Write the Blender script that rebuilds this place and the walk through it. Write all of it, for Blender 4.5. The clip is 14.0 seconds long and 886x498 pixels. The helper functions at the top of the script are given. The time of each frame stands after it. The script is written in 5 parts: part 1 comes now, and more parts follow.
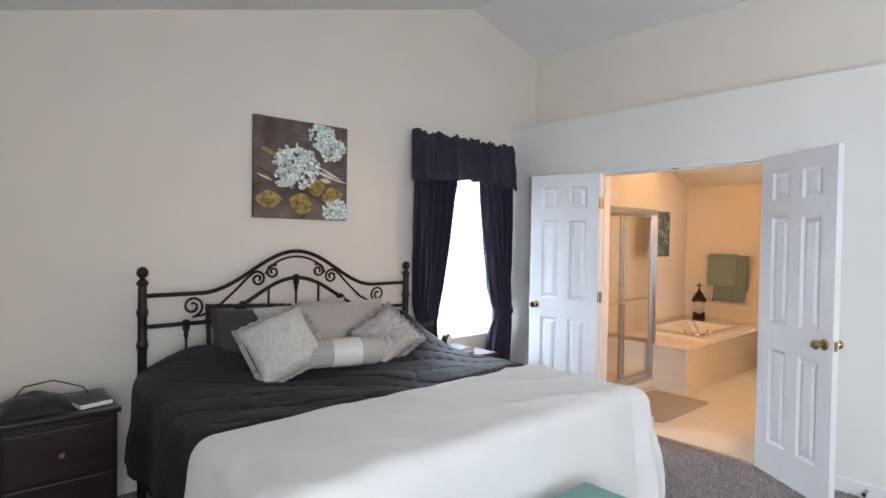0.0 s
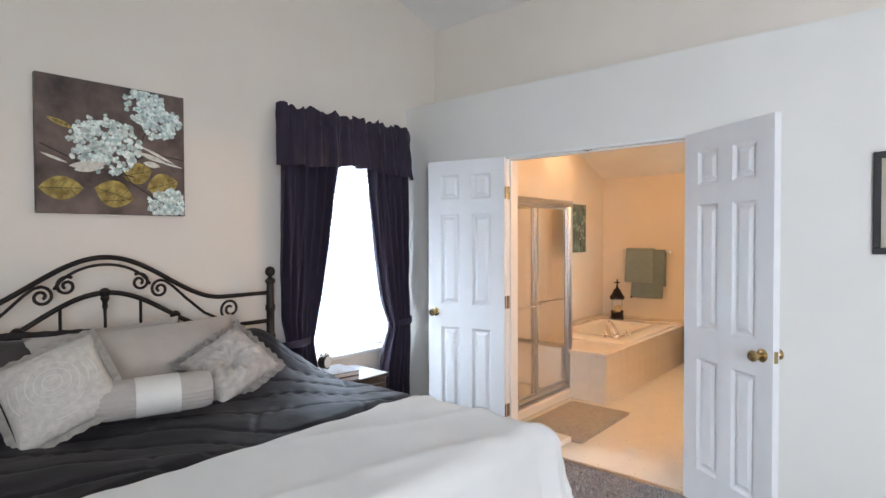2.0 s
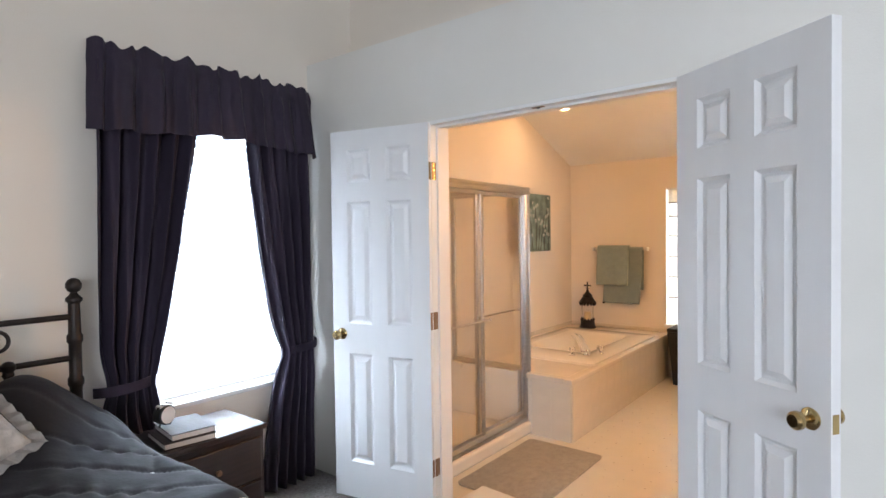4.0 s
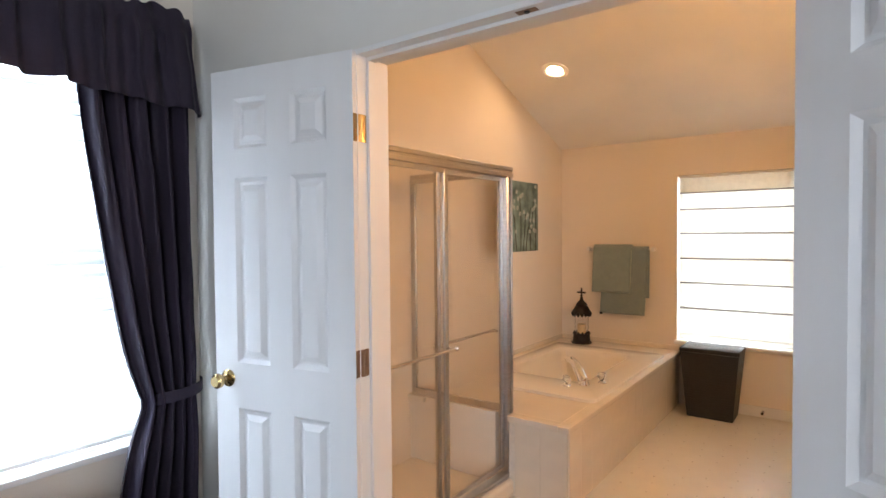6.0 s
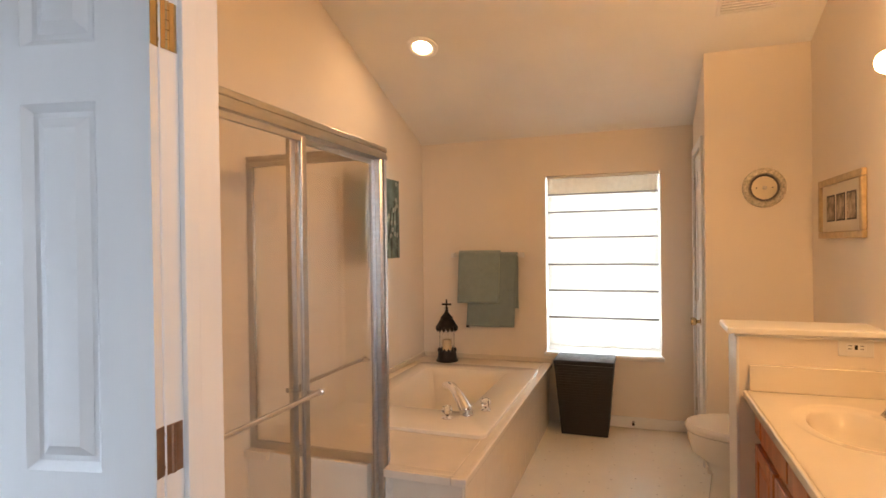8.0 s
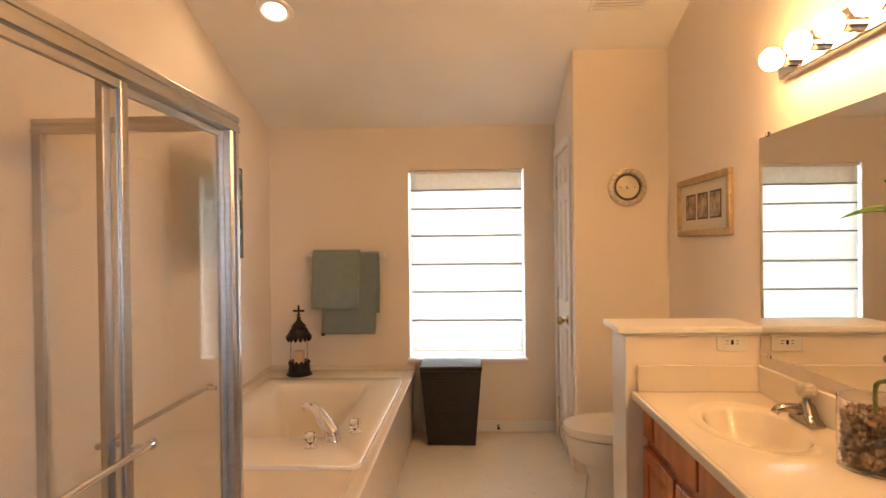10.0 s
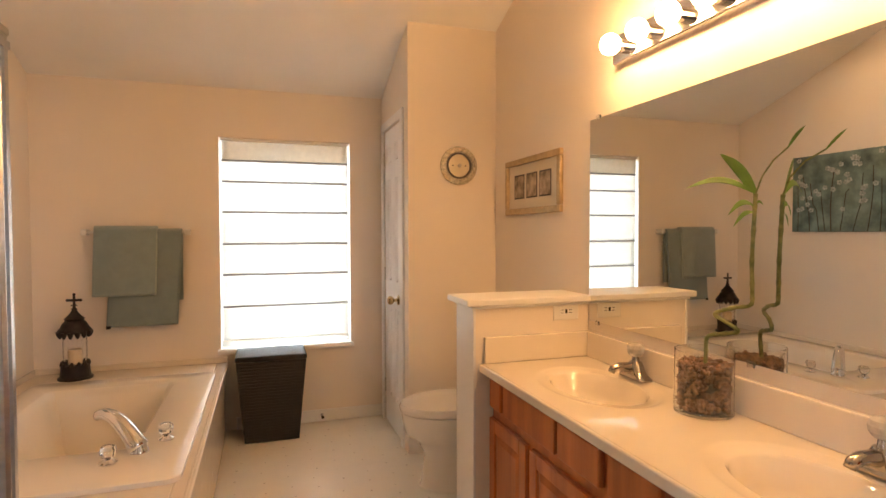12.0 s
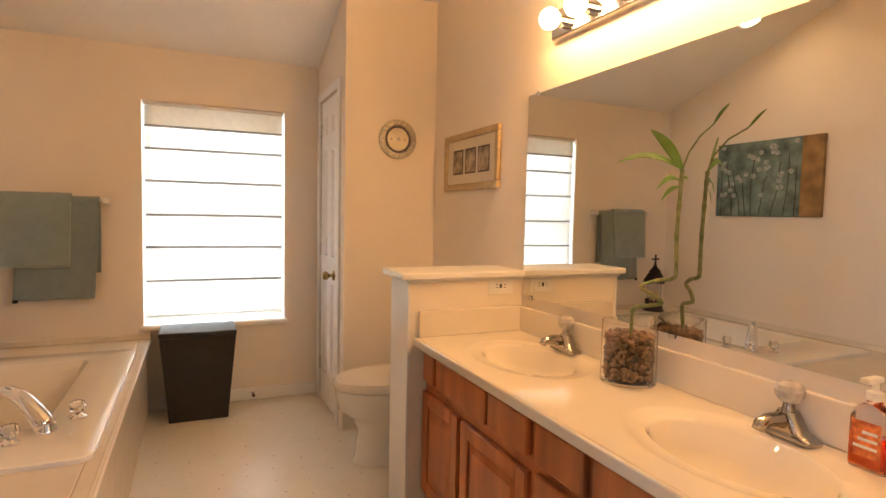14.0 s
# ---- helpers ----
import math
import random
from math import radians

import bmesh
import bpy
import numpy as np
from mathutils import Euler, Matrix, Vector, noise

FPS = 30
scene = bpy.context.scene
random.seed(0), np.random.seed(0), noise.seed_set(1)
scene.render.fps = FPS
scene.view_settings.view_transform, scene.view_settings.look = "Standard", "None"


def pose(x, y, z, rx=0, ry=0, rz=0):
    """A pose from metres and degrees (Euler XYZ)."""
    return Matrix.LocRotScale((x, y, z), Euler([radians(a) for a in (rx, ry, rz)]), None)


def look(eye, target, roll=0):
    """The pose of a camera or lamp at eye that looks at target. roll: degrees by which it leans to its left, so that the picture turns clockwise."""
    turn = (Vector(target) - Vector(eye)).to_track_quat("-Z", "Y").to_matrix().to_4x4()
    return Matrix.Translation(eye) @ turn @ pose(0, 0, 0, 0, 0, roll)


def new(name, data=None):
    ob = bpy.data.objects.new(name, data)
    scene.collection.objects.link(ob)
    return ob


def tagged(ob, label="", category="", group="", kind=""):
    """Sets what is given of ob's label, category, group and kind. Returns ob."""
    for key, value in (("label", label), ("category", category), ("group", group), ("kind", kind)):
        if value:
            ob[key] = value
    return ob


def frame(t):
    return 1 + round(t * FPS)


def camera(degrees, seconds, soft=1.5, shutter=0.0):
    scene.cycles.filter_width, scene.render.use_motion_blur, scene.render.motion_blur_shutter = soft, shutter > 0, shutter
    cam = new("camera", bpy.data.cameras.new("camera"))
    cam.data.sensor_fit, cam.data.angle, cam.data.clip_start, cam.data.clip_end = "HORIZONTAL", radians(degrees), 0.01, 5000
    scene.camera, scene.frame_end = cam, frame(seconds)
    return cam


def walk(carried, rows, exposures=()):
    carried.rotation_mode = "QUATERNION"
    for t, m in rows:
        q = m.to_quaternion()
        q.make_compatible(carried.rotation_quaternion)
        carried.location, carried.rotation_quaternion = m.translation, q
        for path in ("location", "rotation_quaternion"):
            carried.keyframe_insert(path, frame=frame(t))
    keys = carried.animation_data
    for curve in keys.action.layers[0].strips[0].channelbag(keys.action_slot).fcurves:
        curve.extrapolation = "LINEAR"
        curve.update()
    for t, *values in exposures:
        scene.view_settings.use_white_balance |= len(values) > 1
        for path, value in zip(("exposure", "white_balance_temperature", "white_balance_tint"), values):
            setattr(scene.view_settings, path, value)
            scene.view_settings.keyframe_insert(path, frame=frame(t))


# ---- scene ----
cam = camera(77.2, 14.0)
PATH = [
    (0, (0.639, 0.779, 1.482), (1.974, 2.268, 1.442), 0.9),
    (0.5, (0.736, 0.81, 1.487), (2.122, 2.251, 1.452), 0.7),
    (1, (0.917, 0.911, 1.48), (2.355, 2.301, 1.445), 0.6),
    (1.5, (1.11, 1.003, 1.469), (2.596, 2.341, 1.437), 0.2),
    (2, (1.377, 1.105, 1.471), (2.895, 2.407, 1.43), -0.2),
    (2.5, (1.618, 1.178, 1.473), (3.156, 2.456, 1.433), -0.5),
    (3, (1.883, 1.275, 1.449), (3.449, 2.519, 1.411), -0.8),
    (5.5, (3.131, 1.875, 1.447), (4.708, 3.103, 1.395), -0.7),
    (6, (3.33, 2.005, 1.438), (4.936, 3.195, 1.384), -0.5),
    (6.5, (3.51, 2.12, 1.422), (5.158, 3.253, 1.375), -0.5),
    (7, (3.652, 2.243, 1.41), (5.38, 3.248, 1.367), -0.4),
    (7.5, (3.763, 2.389, 1.393), (5.587, 3.207, 1.366), -0.6),
    (10, (4.174, 2.736, 1.358), (6.171, 2.837, 1.344), -0.7),
    (10.5, (4.281, 2.836, 1.361), (6.273, 2.658, 1.337), -0.8),
    (11, (4.336, 2.874, 1.337), (6.302, 2.508, 1.307), -0.7),
    (11.5, (4.356, 2.91, 1.318), (6.288, 2.397, 1.272), -0.5),
    (12, (4.366, 2.919, 1.293), (6.268, 2.305, 1.232), -0.1),
    (12.5, (4.378, 2.899, 1.289), (6.249, 2.196, 1.206), 0.1),
    (13, (4.382, 2.884, 1.273), (6.225, 2.115, 1.175), 0.5),
    (13.5, (4.385, 2.884, 1.266), (6.213, 2.081, 1.15), 0.9),
    (14, (4.385, 2.888, 1.257), (6.209, 2.077, 1.132), 1.2),
]
walk(cam, [(t, look(eye, target, roll)) for t, eye, target, roll in PATH], [(0, 0.03), (3.2, 0.08), (5.3, -0.20), (6.5, -0.28), (7.7, -0.36), (11, -0.28), (14, -0.28)])

# ---- light ----
world = bpy.data.worlds.new("world")
scene.world = world
world.use_nodes = True
wn = world.node_tree
sky = wn.nodes.new("ShaderNodeTexSky")
sky.sky_type, sky.sun_disc = "NISHITA", False
sky.sun_elevation, sky.sun_rotation = radians(50), radians(200)
wn.links.new(sky.outputs[0], wn.nodes["Background"].inputs[0])
wn.nodes["Background"].inputs[1].default_value = 0.12


def area_lamp(name, at, target, w, h, power, colour):
    d = bpy.data.lights.new(name, "AREA")
    d.shape, d.size, d.size_y, d.energy, d.color = "RECTANGLE", w, h, power, colour
    ob = new(name, d)
    ob.matrix_world = look(at, target)
    return ob


# sky light standing in the openings of the three windows
area_lamp("bedroom_window_light", (3.96, 4.53, 1.40), (3.96, 0, 1.30), 0.92, 1.45, 185, (0.68, 0.82, 1.0))
area_lamp("rear_window_light", (0.16, -0.65, 1.5), (4.6, 0.4, 1.4), 2.15, 1.42, 150, (0.78, 0.86, 1.0))
area_lamp("bath_window_light", (8.44, 2.77, 1.22), (4, 2.77, 1.2), 0.9, 1.4, 60, (0.84, 0.92, 1.0))

# ---- materials ----


def mat(name, col, rough=0.5, metal=0.0, var=0.06, scale=6.0, bump=0.05, bscale=90.0, stretch=(1, 1, 1), second=None, spec=0.5, trans=0.0, sheen=0.0, island=0.0, coat=0.0):
    m = bpy.data.materials.new(name)
    m.use_nodes = True
    t = m.node_tree
    b = t.nodes["Principled BSDF"]
    b.inputs["Roughness"].default_value = rough
    b.inputs["Metallic"].default_value = metal
    b.inputs["Specular IOR Level"].default_value = spec
    b.inputs["Sheen Weight"].default_value = sheen
    b.inputs["Coat Weight"].default_value = coat
    co = t.nodes.new("ShaderNodeTexCoord")
    mp = t.nodes.new("ShaderNodeMapping")
    mp.inputs["Scale"].default_value = stretch
    t.links.new(co.outputs["Object"], mp.inputs[0])
    n1 = t.nodes.new("ShaderNodeTexNoise")
    n1.inputs["Scale"].default_value, n1.inputs["Detail"].default_value = scale, 6
    t.links.new(mp.outputs[0], n1.inputs["Vector"])
    ramp = t.nodes.new("ShaderNodeValToRGB")
    lo = [c * (1 - var) for c in col]
    hi = [min(1, c * (1 + var)) for c in (second or col)]
    ramp.color_ramp.elements[0].position, ramp.color_ramp.elements[1].position = 0.32, 0.68
    ramp.color_ramp.elements[0].color, ramp.color_ramp.elements[1].color = (*lo, 1), (*hi, 1)
    t.links.new(n1.outputs[0], ramp.inputs[0])
    last = ramp.outputs[0]
    if island:
        geo = t.nodes.new("ShaderNodeNewGeometry")
        hsv = t.nodes.new("ShaderNodeHueSaturation")
        mr = t.nodes.new("ShaderNodeMapRange")
        mr.inputs[3].default_value, mr.inputs[4].default_value = 1 - island, 1 + island
        t.links.new(geo.outputs["Random Per Island"], mr.inputs[0])
        t.links.new(mr.outputs[0], hsv.inputs["Value"])
        t.links.new(last, hsv.inputs["Color"])
        last = hsv.outputs[0]
    t.links.new(last, b.inputs["Base Color"])
    if bump:
        n2 = t.nodes.new("ShaderNodeTexNoise")
        n2.inputs["Scale"].default_value, n2.inputs["Detail"].default_value = bscale, 4
        t.links.new(mp.outputs[0], n2.inputs["Vector"])
        bp = t.nodes.new("ShaderNodeBump")
        bp.inputs["Strength"].default_value, bp.inputs["Distance"].default_value = bump, 0.01
        t.links.new(n2.outputs[0], bp.inputs["Height"])
        t.links.new(bp.outputs[0], b.inputs["Normal"])
    if trans:
        tr = t.nodes.new("ShaderNodeBsdfTranslucent")
        t.links.new(last, tr.inputs[0])
        mix = t.nodes.new("ShaderNodeMixShader")
        mix.inputs[0].default_value = trans
        t.links.new(b.outputs[0], mix.inputs[1])
        t.links.new(tr.outputs[0], mix.inputs[2])
        t.links.new(mix.outputs[0], t.nodes["Material Output"].inputs[0])
    return m


def glass(name, tint=(1, 1, 1), rough=0.0, ior=1.45):
    m = bpy.data.materials.new(name)
    m.use_nodes = True
    b = m.node_tree.nodes["Principled BSDF"]
    b.inputs["Base Color"].default_value = (*tint, 1)
    b.inputs["Roughness"].default_value, b.inputs["IOR"].default_value = rough, ior
    b.inputs["Transmission Weight"].default_value = 1
    return m


def glow(name, col, strength):
    m = bpy.data.materials.new(name)
    m.use_nodes = True
    b = m.node_tree.nodes["Principled BSDF"]
    b.inputs["Base Color"].default_value = (0.8, 0.8, 0.8, 1)
    b.inputs["Emission Color"].default_value = (*col, 1)
    b.inputs["Emission Strength"].default_value = strength
    return m


WARM = (1.0, 0.52, 0.20)
M_BULB = glow("frosted_bulb_lit", WARM, 122)
M_DOWN = glow("downlight_lit", (1.0, 0.60, 0.30), 125)
M_WALL = mat("cream_wall_paint", (0.82, 0.755, 0.67), 0.75, var=0.025, scale=1.6, bump=0.10, bscale=160, spec=0.3)
M_DOORWALL = mat("pale_wall_paint", (0.80, 0.785, 0.74), 0.75, var=0.025, scale=1.6, bump=0.10, bscale=160, spec=0.3)
M_CEIL = mat("flat_white_ceiling", (0.86, 0.85, 0.82), 0.85, var=0.03, scale=2, bump=0.18, bscale=120, spec=0.2)
M_TRIM = mat("white_semigloss_trim", (0.82, 0.82, 0.81), 0.38, var=0.02, scale=3, bump=0.03, bscale=40)
M_DOOR = mat("white_painted_door", (0.82, 0.825, 0.83), 0.36, var=0.02, scale=2.5, bump=0.06, bscale=60, stretch=(4, 4, 0.5))
M_CARPET = mat("grey_brown_carpet", (0.26, 0.228, 0.215), 0.95, var=0.3, scale=55, bump=0.9, bscale=320, second=(0.30, 0.265, 0.25), spec=0.1, sheen=0.3)
M_TUFT = mat("carpet_yarn", (0.33, 0.29, 0.275), 0.95, var=0.25, scale=30, bump=0, spec=0.1, sheen=0.3, island=0.35)
M_VINYL = mat("cream_sheet_vinyl", (0.76, 0.72, 0.635), 0.28, var=0.02, scale=9, bump=0.05, bscale=35)
M_IRON = mat("bronze_black_iron", (0.028, 0.022, 0.02), 0.42, metal=0.6, var=0.3, scale=20, bump=0.12, bscale=120)
M_QUILT = mat("charcoal_comforter", (0.0155, 0.0135, 0.0165), 0.62, var=0.15, scale=9, bump=0.12, bscale=60, spec=0.28, sheen=0.04)
M_BLANKET = mat("white_fleece_blanket", (0.76, 0.75, 0.72), 0.85, var=0.03, scale=5, bump=0.25, bscale=220, spec=0.2, sheen=0.4)
M_PILLOW = mat("cream_embroidered_cotton", (0.62, 0.58, 0.52), 0.85, var=0.10, scale=40, bump=0.6, bscale=110, spec=0.2, sheen=0.2)
M_TUFTED = mat("taupe_tufted_satin", (0.50, 0.46, 0.42), 0.5, var=0.15, scale=30, bump=0.6, bscale=90, spec=0.35, sheen=0.2)
M_TAUPE = mat("taupe_satin_cotton", (0.45, 0.41, 0.37), 0.7, var=0.05, scale=8, bump=0.25, bscale=80, spec=0.3, sheen=0.2)
M_BAND = mat("ivory_satin_band", (0.70, 0.68, 0.63), 0.5, var=0.04, scale=8, bump=0.15, bscale=60)
M_SHAM = mat("dark_brown_sham", (0.035, 0.029, 0.028), 0.7, var=0.15, scale=12, bump=0.2, bscale=60, sheen=0.2)
M_CURTAIN = mat("aubergine_curtain", (0.024, 0.016, 0.034), 0.75, var=0.2, scale=12, bump=0.2, bscale=200, stretch=(1, 1, 0.2), sheen=0.04, trans=0.05)
M_SLAT = mat("white_vinyl_slat", (0.82, 0.83, 0.84), 0.4, var=0.02, bump=0.02, trans=0.30)
M_RIB = mat("grey_shade_rib", (0.34, 0.34, 0.35), 0.7, var=0.05, bump=0.1)
M_SHADE = mat("white_linen_shade", (0.86, 0.85, 0.81), 0.8, var=0.03, scale=30, bump=0.12, bscale=240, trans=0.44)
M_HEAD = mat("linen_shade_heading", (0.80, 0.77, 0.69), 0.85, var=0.04, scale=30, bump=0.12, bscale=240, trans=0.2)
M_CHERRY = mat("dark_cherry_wood", (0.019, 0.009, 0.008), 0.3, var=0.35, scale=5, bump=0.06, bscale=30, stretch=(1, 6, 12), coat=0.3)
M_OAK = mat("honey_oak_stain", (0.42, 0.115, 0.032), 0.32, var=0.2, scale=3, bump=0.07, bscale=20, stretch=(4, 4, 0.5), second=(0.50, 0.165, 0.048), coat=0.25)
M_MARBLE = mat("cultured_marble_cream", (0.82, 0.755, 0.65), 0.04, var=0.03, scale=3, bump=0.01, bscale=12, coat=0.4)
M_ACRYL = mat("ivory_acrylic_tub", (0.80, 0.75, 0.67), 0.13, var=0.02, scale=2, bump=0.01, bscale=10, coat=0.4)
M_TILE = mat("cream_wall_tile", (0.74, 0.67, 0.57), 0.2, var=0.05, scale=5, bump=0.04, bscale=20, island=0.04)
M_GROUT = mat("pale_grout", (0.70, 0.65, 0.57), 0.9, var=0.08, scale=40, bump=0.2)
M_CHROME = mat("polished_chrome", (0.82, 0.82, 0.84), 0.09, metal=1, var=0.03, scale=5, bump=0)
M_ALU = mat("brushed_aluminium", (0.56, 0.55, 0.54), 0.31, metal=1, var=0.06, scale=10, bump=0.012, bscale=60, stretch=(1, 1, 8))
M_BRASS = mat("polished_brass", (0.50, 0.37, 0.18), 0.18, metal=1, var=0.1, scale=12, bump=0.02)
M_OLD = mat("antique_bronze_plate", (0.30, 0.19, 0.12), 0.42, metal=0.8, var=0.2, scale=20, bump=0.05)
M_NICKEL = mat("satin_nickel", (0.58, 0.55, 0.50), 0.3, metal=1, var=0.08, scale=15, bump=0.02)
M_TOWEL = mat("sage_teal_terry", (0.29, 0.37, 0.375), 0.95, var=0.05, scale=25, bump=0.8, bscale=380, spec=0.1, sheen=0.5)
M_TOWEL2 = mat("deeper_teal_terry", (0.235, 0.305, 0.315), 0.95, var=0.05, scale=25, bump=0.8, bscale=380, spec=0.1, sheen=0.5)
M_HEM = mat("pale_towel_hem", (0.40, 0.48, 0.45), 0.9, var=0.06, bump=0.3, bscale=200)
M_RUG = mat("taupe_bath_mat_pile", (0.42, 0.385, 0.33), 0.95, var=0.14, scale=30, bump=0.9, bscale=300, spec=0.1, sheen=0.4)
M_PORC = mat("white_porcelain", (0.82, 0.80, 0.76), 0.1, var=0.01, bump=0, coat=0.5)
M_WICKER = mat("black_woven_fibre", (0.012, 0.0105, 0.0125), 0.5, var=0.4, scale=60, bump=0.5, bscale=120, stretch=(1, 1, 3))
M_BLACK = mat("black_plastic", (0.015, 0.015, 0.016), 0.4, var=0.1, bump=0.03)
M_WHITEP = mat("white_plastic", (0.80, 0.79, 0.76), 0.35, var=0.02, bump=0.0)
M_GREY = mat("grey_metal", (0.35, 0.36, 0.38), 0.35, metal=0.7, var=0.1, bump=0.05)
M_CANDLE = mat("ivory_wax", (0.72, 0.55, 0.33), 0.5, var=0.08, scale=9, bump=0.08, bscale=30)
M_LEAF = mat("lucky_bamboo_leaf", (0.13, 0.26, 0.045), 0.35, var=0.2, scale=12, bump=0.06, bscale=60, stretch=(1, 1, 1), trans=0.25)
M_STALK = mat("bamboo_stalk", (0.12, 0.16, 0.045), 0.4, var=0.25, scale=40, bump=0.1, bscale=60, second=(0.22, 0.23, 0.09))
M_PEBBLE = mat("river_pebbles", (0.19, 0.11, 0.065), 0.22, var=0.3, scale=25, bump=0.05, bscale=50, island=0.75)
M_SOAP = glass("orange_liquid_soap", (0.95, 0.16, 0.03), 0.05, 1.35)
M_LABEL = mat("orange_red_label", (0.55, 0.07, 0.02), 0.4, var=0.3, scale=60, bump=0, second=(0.7, 0.22, 0.06))
M_GLASS = glass("clear_glass")
M_CRYSTAL = glass("clear_acrylic_knob", (0.98, 0.97, 0.95), 0.02, 1.49)
M_SHGLASS = glass("shower_glass", (0.87, 0.84, 0.79), 0.03)
M_OBSCURE = glass("hazy_shower_glass", (0.94, 0.91, 0.86), 0.34, 1.25)
M_MIRROR = mat("silvered_mirror", (0.74, 0.745, 0.72), 0.0, metal=1, var=0, bump=0)
M_CANVAS = mat("painted_umber_ground", (0.085, 0.060, 0.052), 0.6, var=0.4, scale=7, bump=0.2, bscale=260, second=(0.14, 0.10, 0.085))
M_PAQUA = mat("aqua_paint", (0.42, 0.60, 0.58), 0.6, var=0.25, scale=60, bump=0.3, bscale=90, second=(0.74, 0.78, 0.72), island=0.3)
M_PBLOOM = mat("blue_white_blossom_paint", (0.34, 0.385, 0.385), 0.6, var=0.25, scale=50, bump=0.3, bscale=90, island=0.3)
M_ACRYLIC = mat("pearly_clear_acrylic", (0.66, 0.63, 0.58), 0.10, var=0.15, scale=60, bump=0.05, trans=0.3, coat=0.5)
M_FAUCET = mat("worn_chrome", (0.42, 0.405, 0.39), 0.12, metal=1, var=0.06, scale=14, bump=0.01)
M_PWHITE = mat("ivory_paint", (0.72, 0.70, 0.62), 0.6, var=0.2, scale=50, bump=0.3, bscale=90, island=0.2)
M_PGOLD = mat("olive_gold_paint", (0.30, 0.20, 0.035), 0.6, var=0.4, scale=25, bump=0.3, bscale=90, second=(0.40, 0.30, 0.08), island=0.25)
# near-black brown for painted stems, also the shade colour of the toe kick
M_STEM_SHADE = mat("dark_stem_and_shade", (0.045, 0.035, 0.028), 0.6, var=0.3, bump=0.2)
M_PTEAL = mat("slate_teal_ground", (0.085, 0.15, 0.155), 0.6, var=0.35, scale=9, bump=0.2, bscale=200, second=(0.17, 0.25, 0.24))
M_PTAN = mat("ochre_ground", (0.28, 0.17, 0.07), 0.6, var=0.3, scale=12, bump=0.2, bscale=200)
M_GOLDFR = mat("champagne_gilt_frame", (0.48, 0.36, 0.20), 0.4, metal=0.4, var=0.15, scale=30, bump=0.1, bscale=100)
M_MATBD = mat("ivory_mat_board", (0.72, 0.66, 0.54), 0.8, var=0.02, bump=0.05)
M_SEPIA = mat("sepia_print", (0.22, 0.17, 0.12), 0.6, var=0.4, scale=22, bump=0, second=(0.42, 0.34, 0.25))
M_MOSAIC = mat("silver_mosaic_rim", (0.60, 0.55, 0.44), 0.25, metal=0.5, var=0.35, scale=90, bump=0.5, bscale=110)
M_CLOCKF = mat("cream_dial", (0.72, 0.64, 0.47), 0.3, var=0.05, scale=10, bump=0)
M_TEAL = mat("teal_cotton", (0.10, 0.33, 0.28), 0.9, var=0.1, scale=12, bump=0.3, bscale=180, sheen=0.3)
M_PAPER = mat("white_paper", (0.83, 0.83, 0.81), 0.7, var=0.01, bump=0.02)
M_PRINT = mat("dark_print", (0.06, 0.05, 0.05), 0.6, var=0.2, bump=0)

# ---- building helpers ----


def box(bm, x0, x1, y0, y1, z0, z1, bevel=0.0, seg=2):
    r = bmesh.ops.create_cube(bm, size=1, matrix=Matrix.Translation(((x0 + x1) / 2, (y0 + y1) / 2, (z0 + z1) / 2)) @ Matrix.Diagonal((x1 - x0, y1 - y0, z1 - z0, 1)))
    if bevel:
        es = list({e for v in r["verts"] for e in v.link_edges})
        bmesh.ops.bevel(bm, geom=es, offset=bevel, segments=seg, affect="EDGES", profile=0.5)
    return bm


def B(*a, **k):
    return box(bmesh.new(), *a, **k)


def prism(bm, poly, axis, a, b):
    """Extrudes a polygon of pairs along an axis: y takes (x, z), x takes (y, z), z takes (x, y)."""
    def p(u, v, w):
        return {"y": (u, w, v), "x": (w, u, v), "z": (u, v, w)}[axis]
    v0 = [bm.verts.new(p(u, v, a)) for u, v in poly]
    v1 = [bm.verts.new(p(u, v, b)) for u, v in poly]
    n = len(poly)
    faces = [bm.faces.new(v0), bm.faces.new(v1)]
    for i in range(n):
        faces.append(bm.faces.new((v0[i], v0[(i + 1) % n], v1[(i + 1) % n], v1[i])))
    bmesh.ops.recalc_face_normals(bm, faces=faces)
    return bm


def tube(bm, pts, r, seg=8, closed=False, taper=None):
    pts = [Vector(p) for p in pts]
    rings, up = [], Vector((0.13, 0.21, 0.97)).normalized()
    n = len(pts)
    for i, p in enumerate(pts):
        d = (pts[(i + 1) % n] - pts[i - 1]) if closed else (pts[min(i + 1, n - 1)] - pts[max(i - 1, 0)])
        d.normalize()
        if abs(d.dot(up)) > 0.97:
            up = Vector((0.9, 0.3, 0.1)).normalized()
        a = d.cross(up).normalized()
        b = a.cross(d).normalized()
        up = b
        rr = r * (taper[i] if taper else 1)
        rings.append([bm.verts.new(p + rr * (math.cos(2 * math.pi * k / seg) * a + math.sin(2 * math.pi * k / seg) * b)) for k in range(seg)])
    for i in range(n if closed else n - 1):
        for k in range(seg):
            q, w = rings[i], rings[(i + 1) % n]
            bm.faces.new((q[k], q[(k + 1) % seg], w[(k + 1) % seg], w[k]))
    if not closed:
        bm.faces.new(rings[0][::-1])
        bm.faces.new(rings[-1])
    return bm


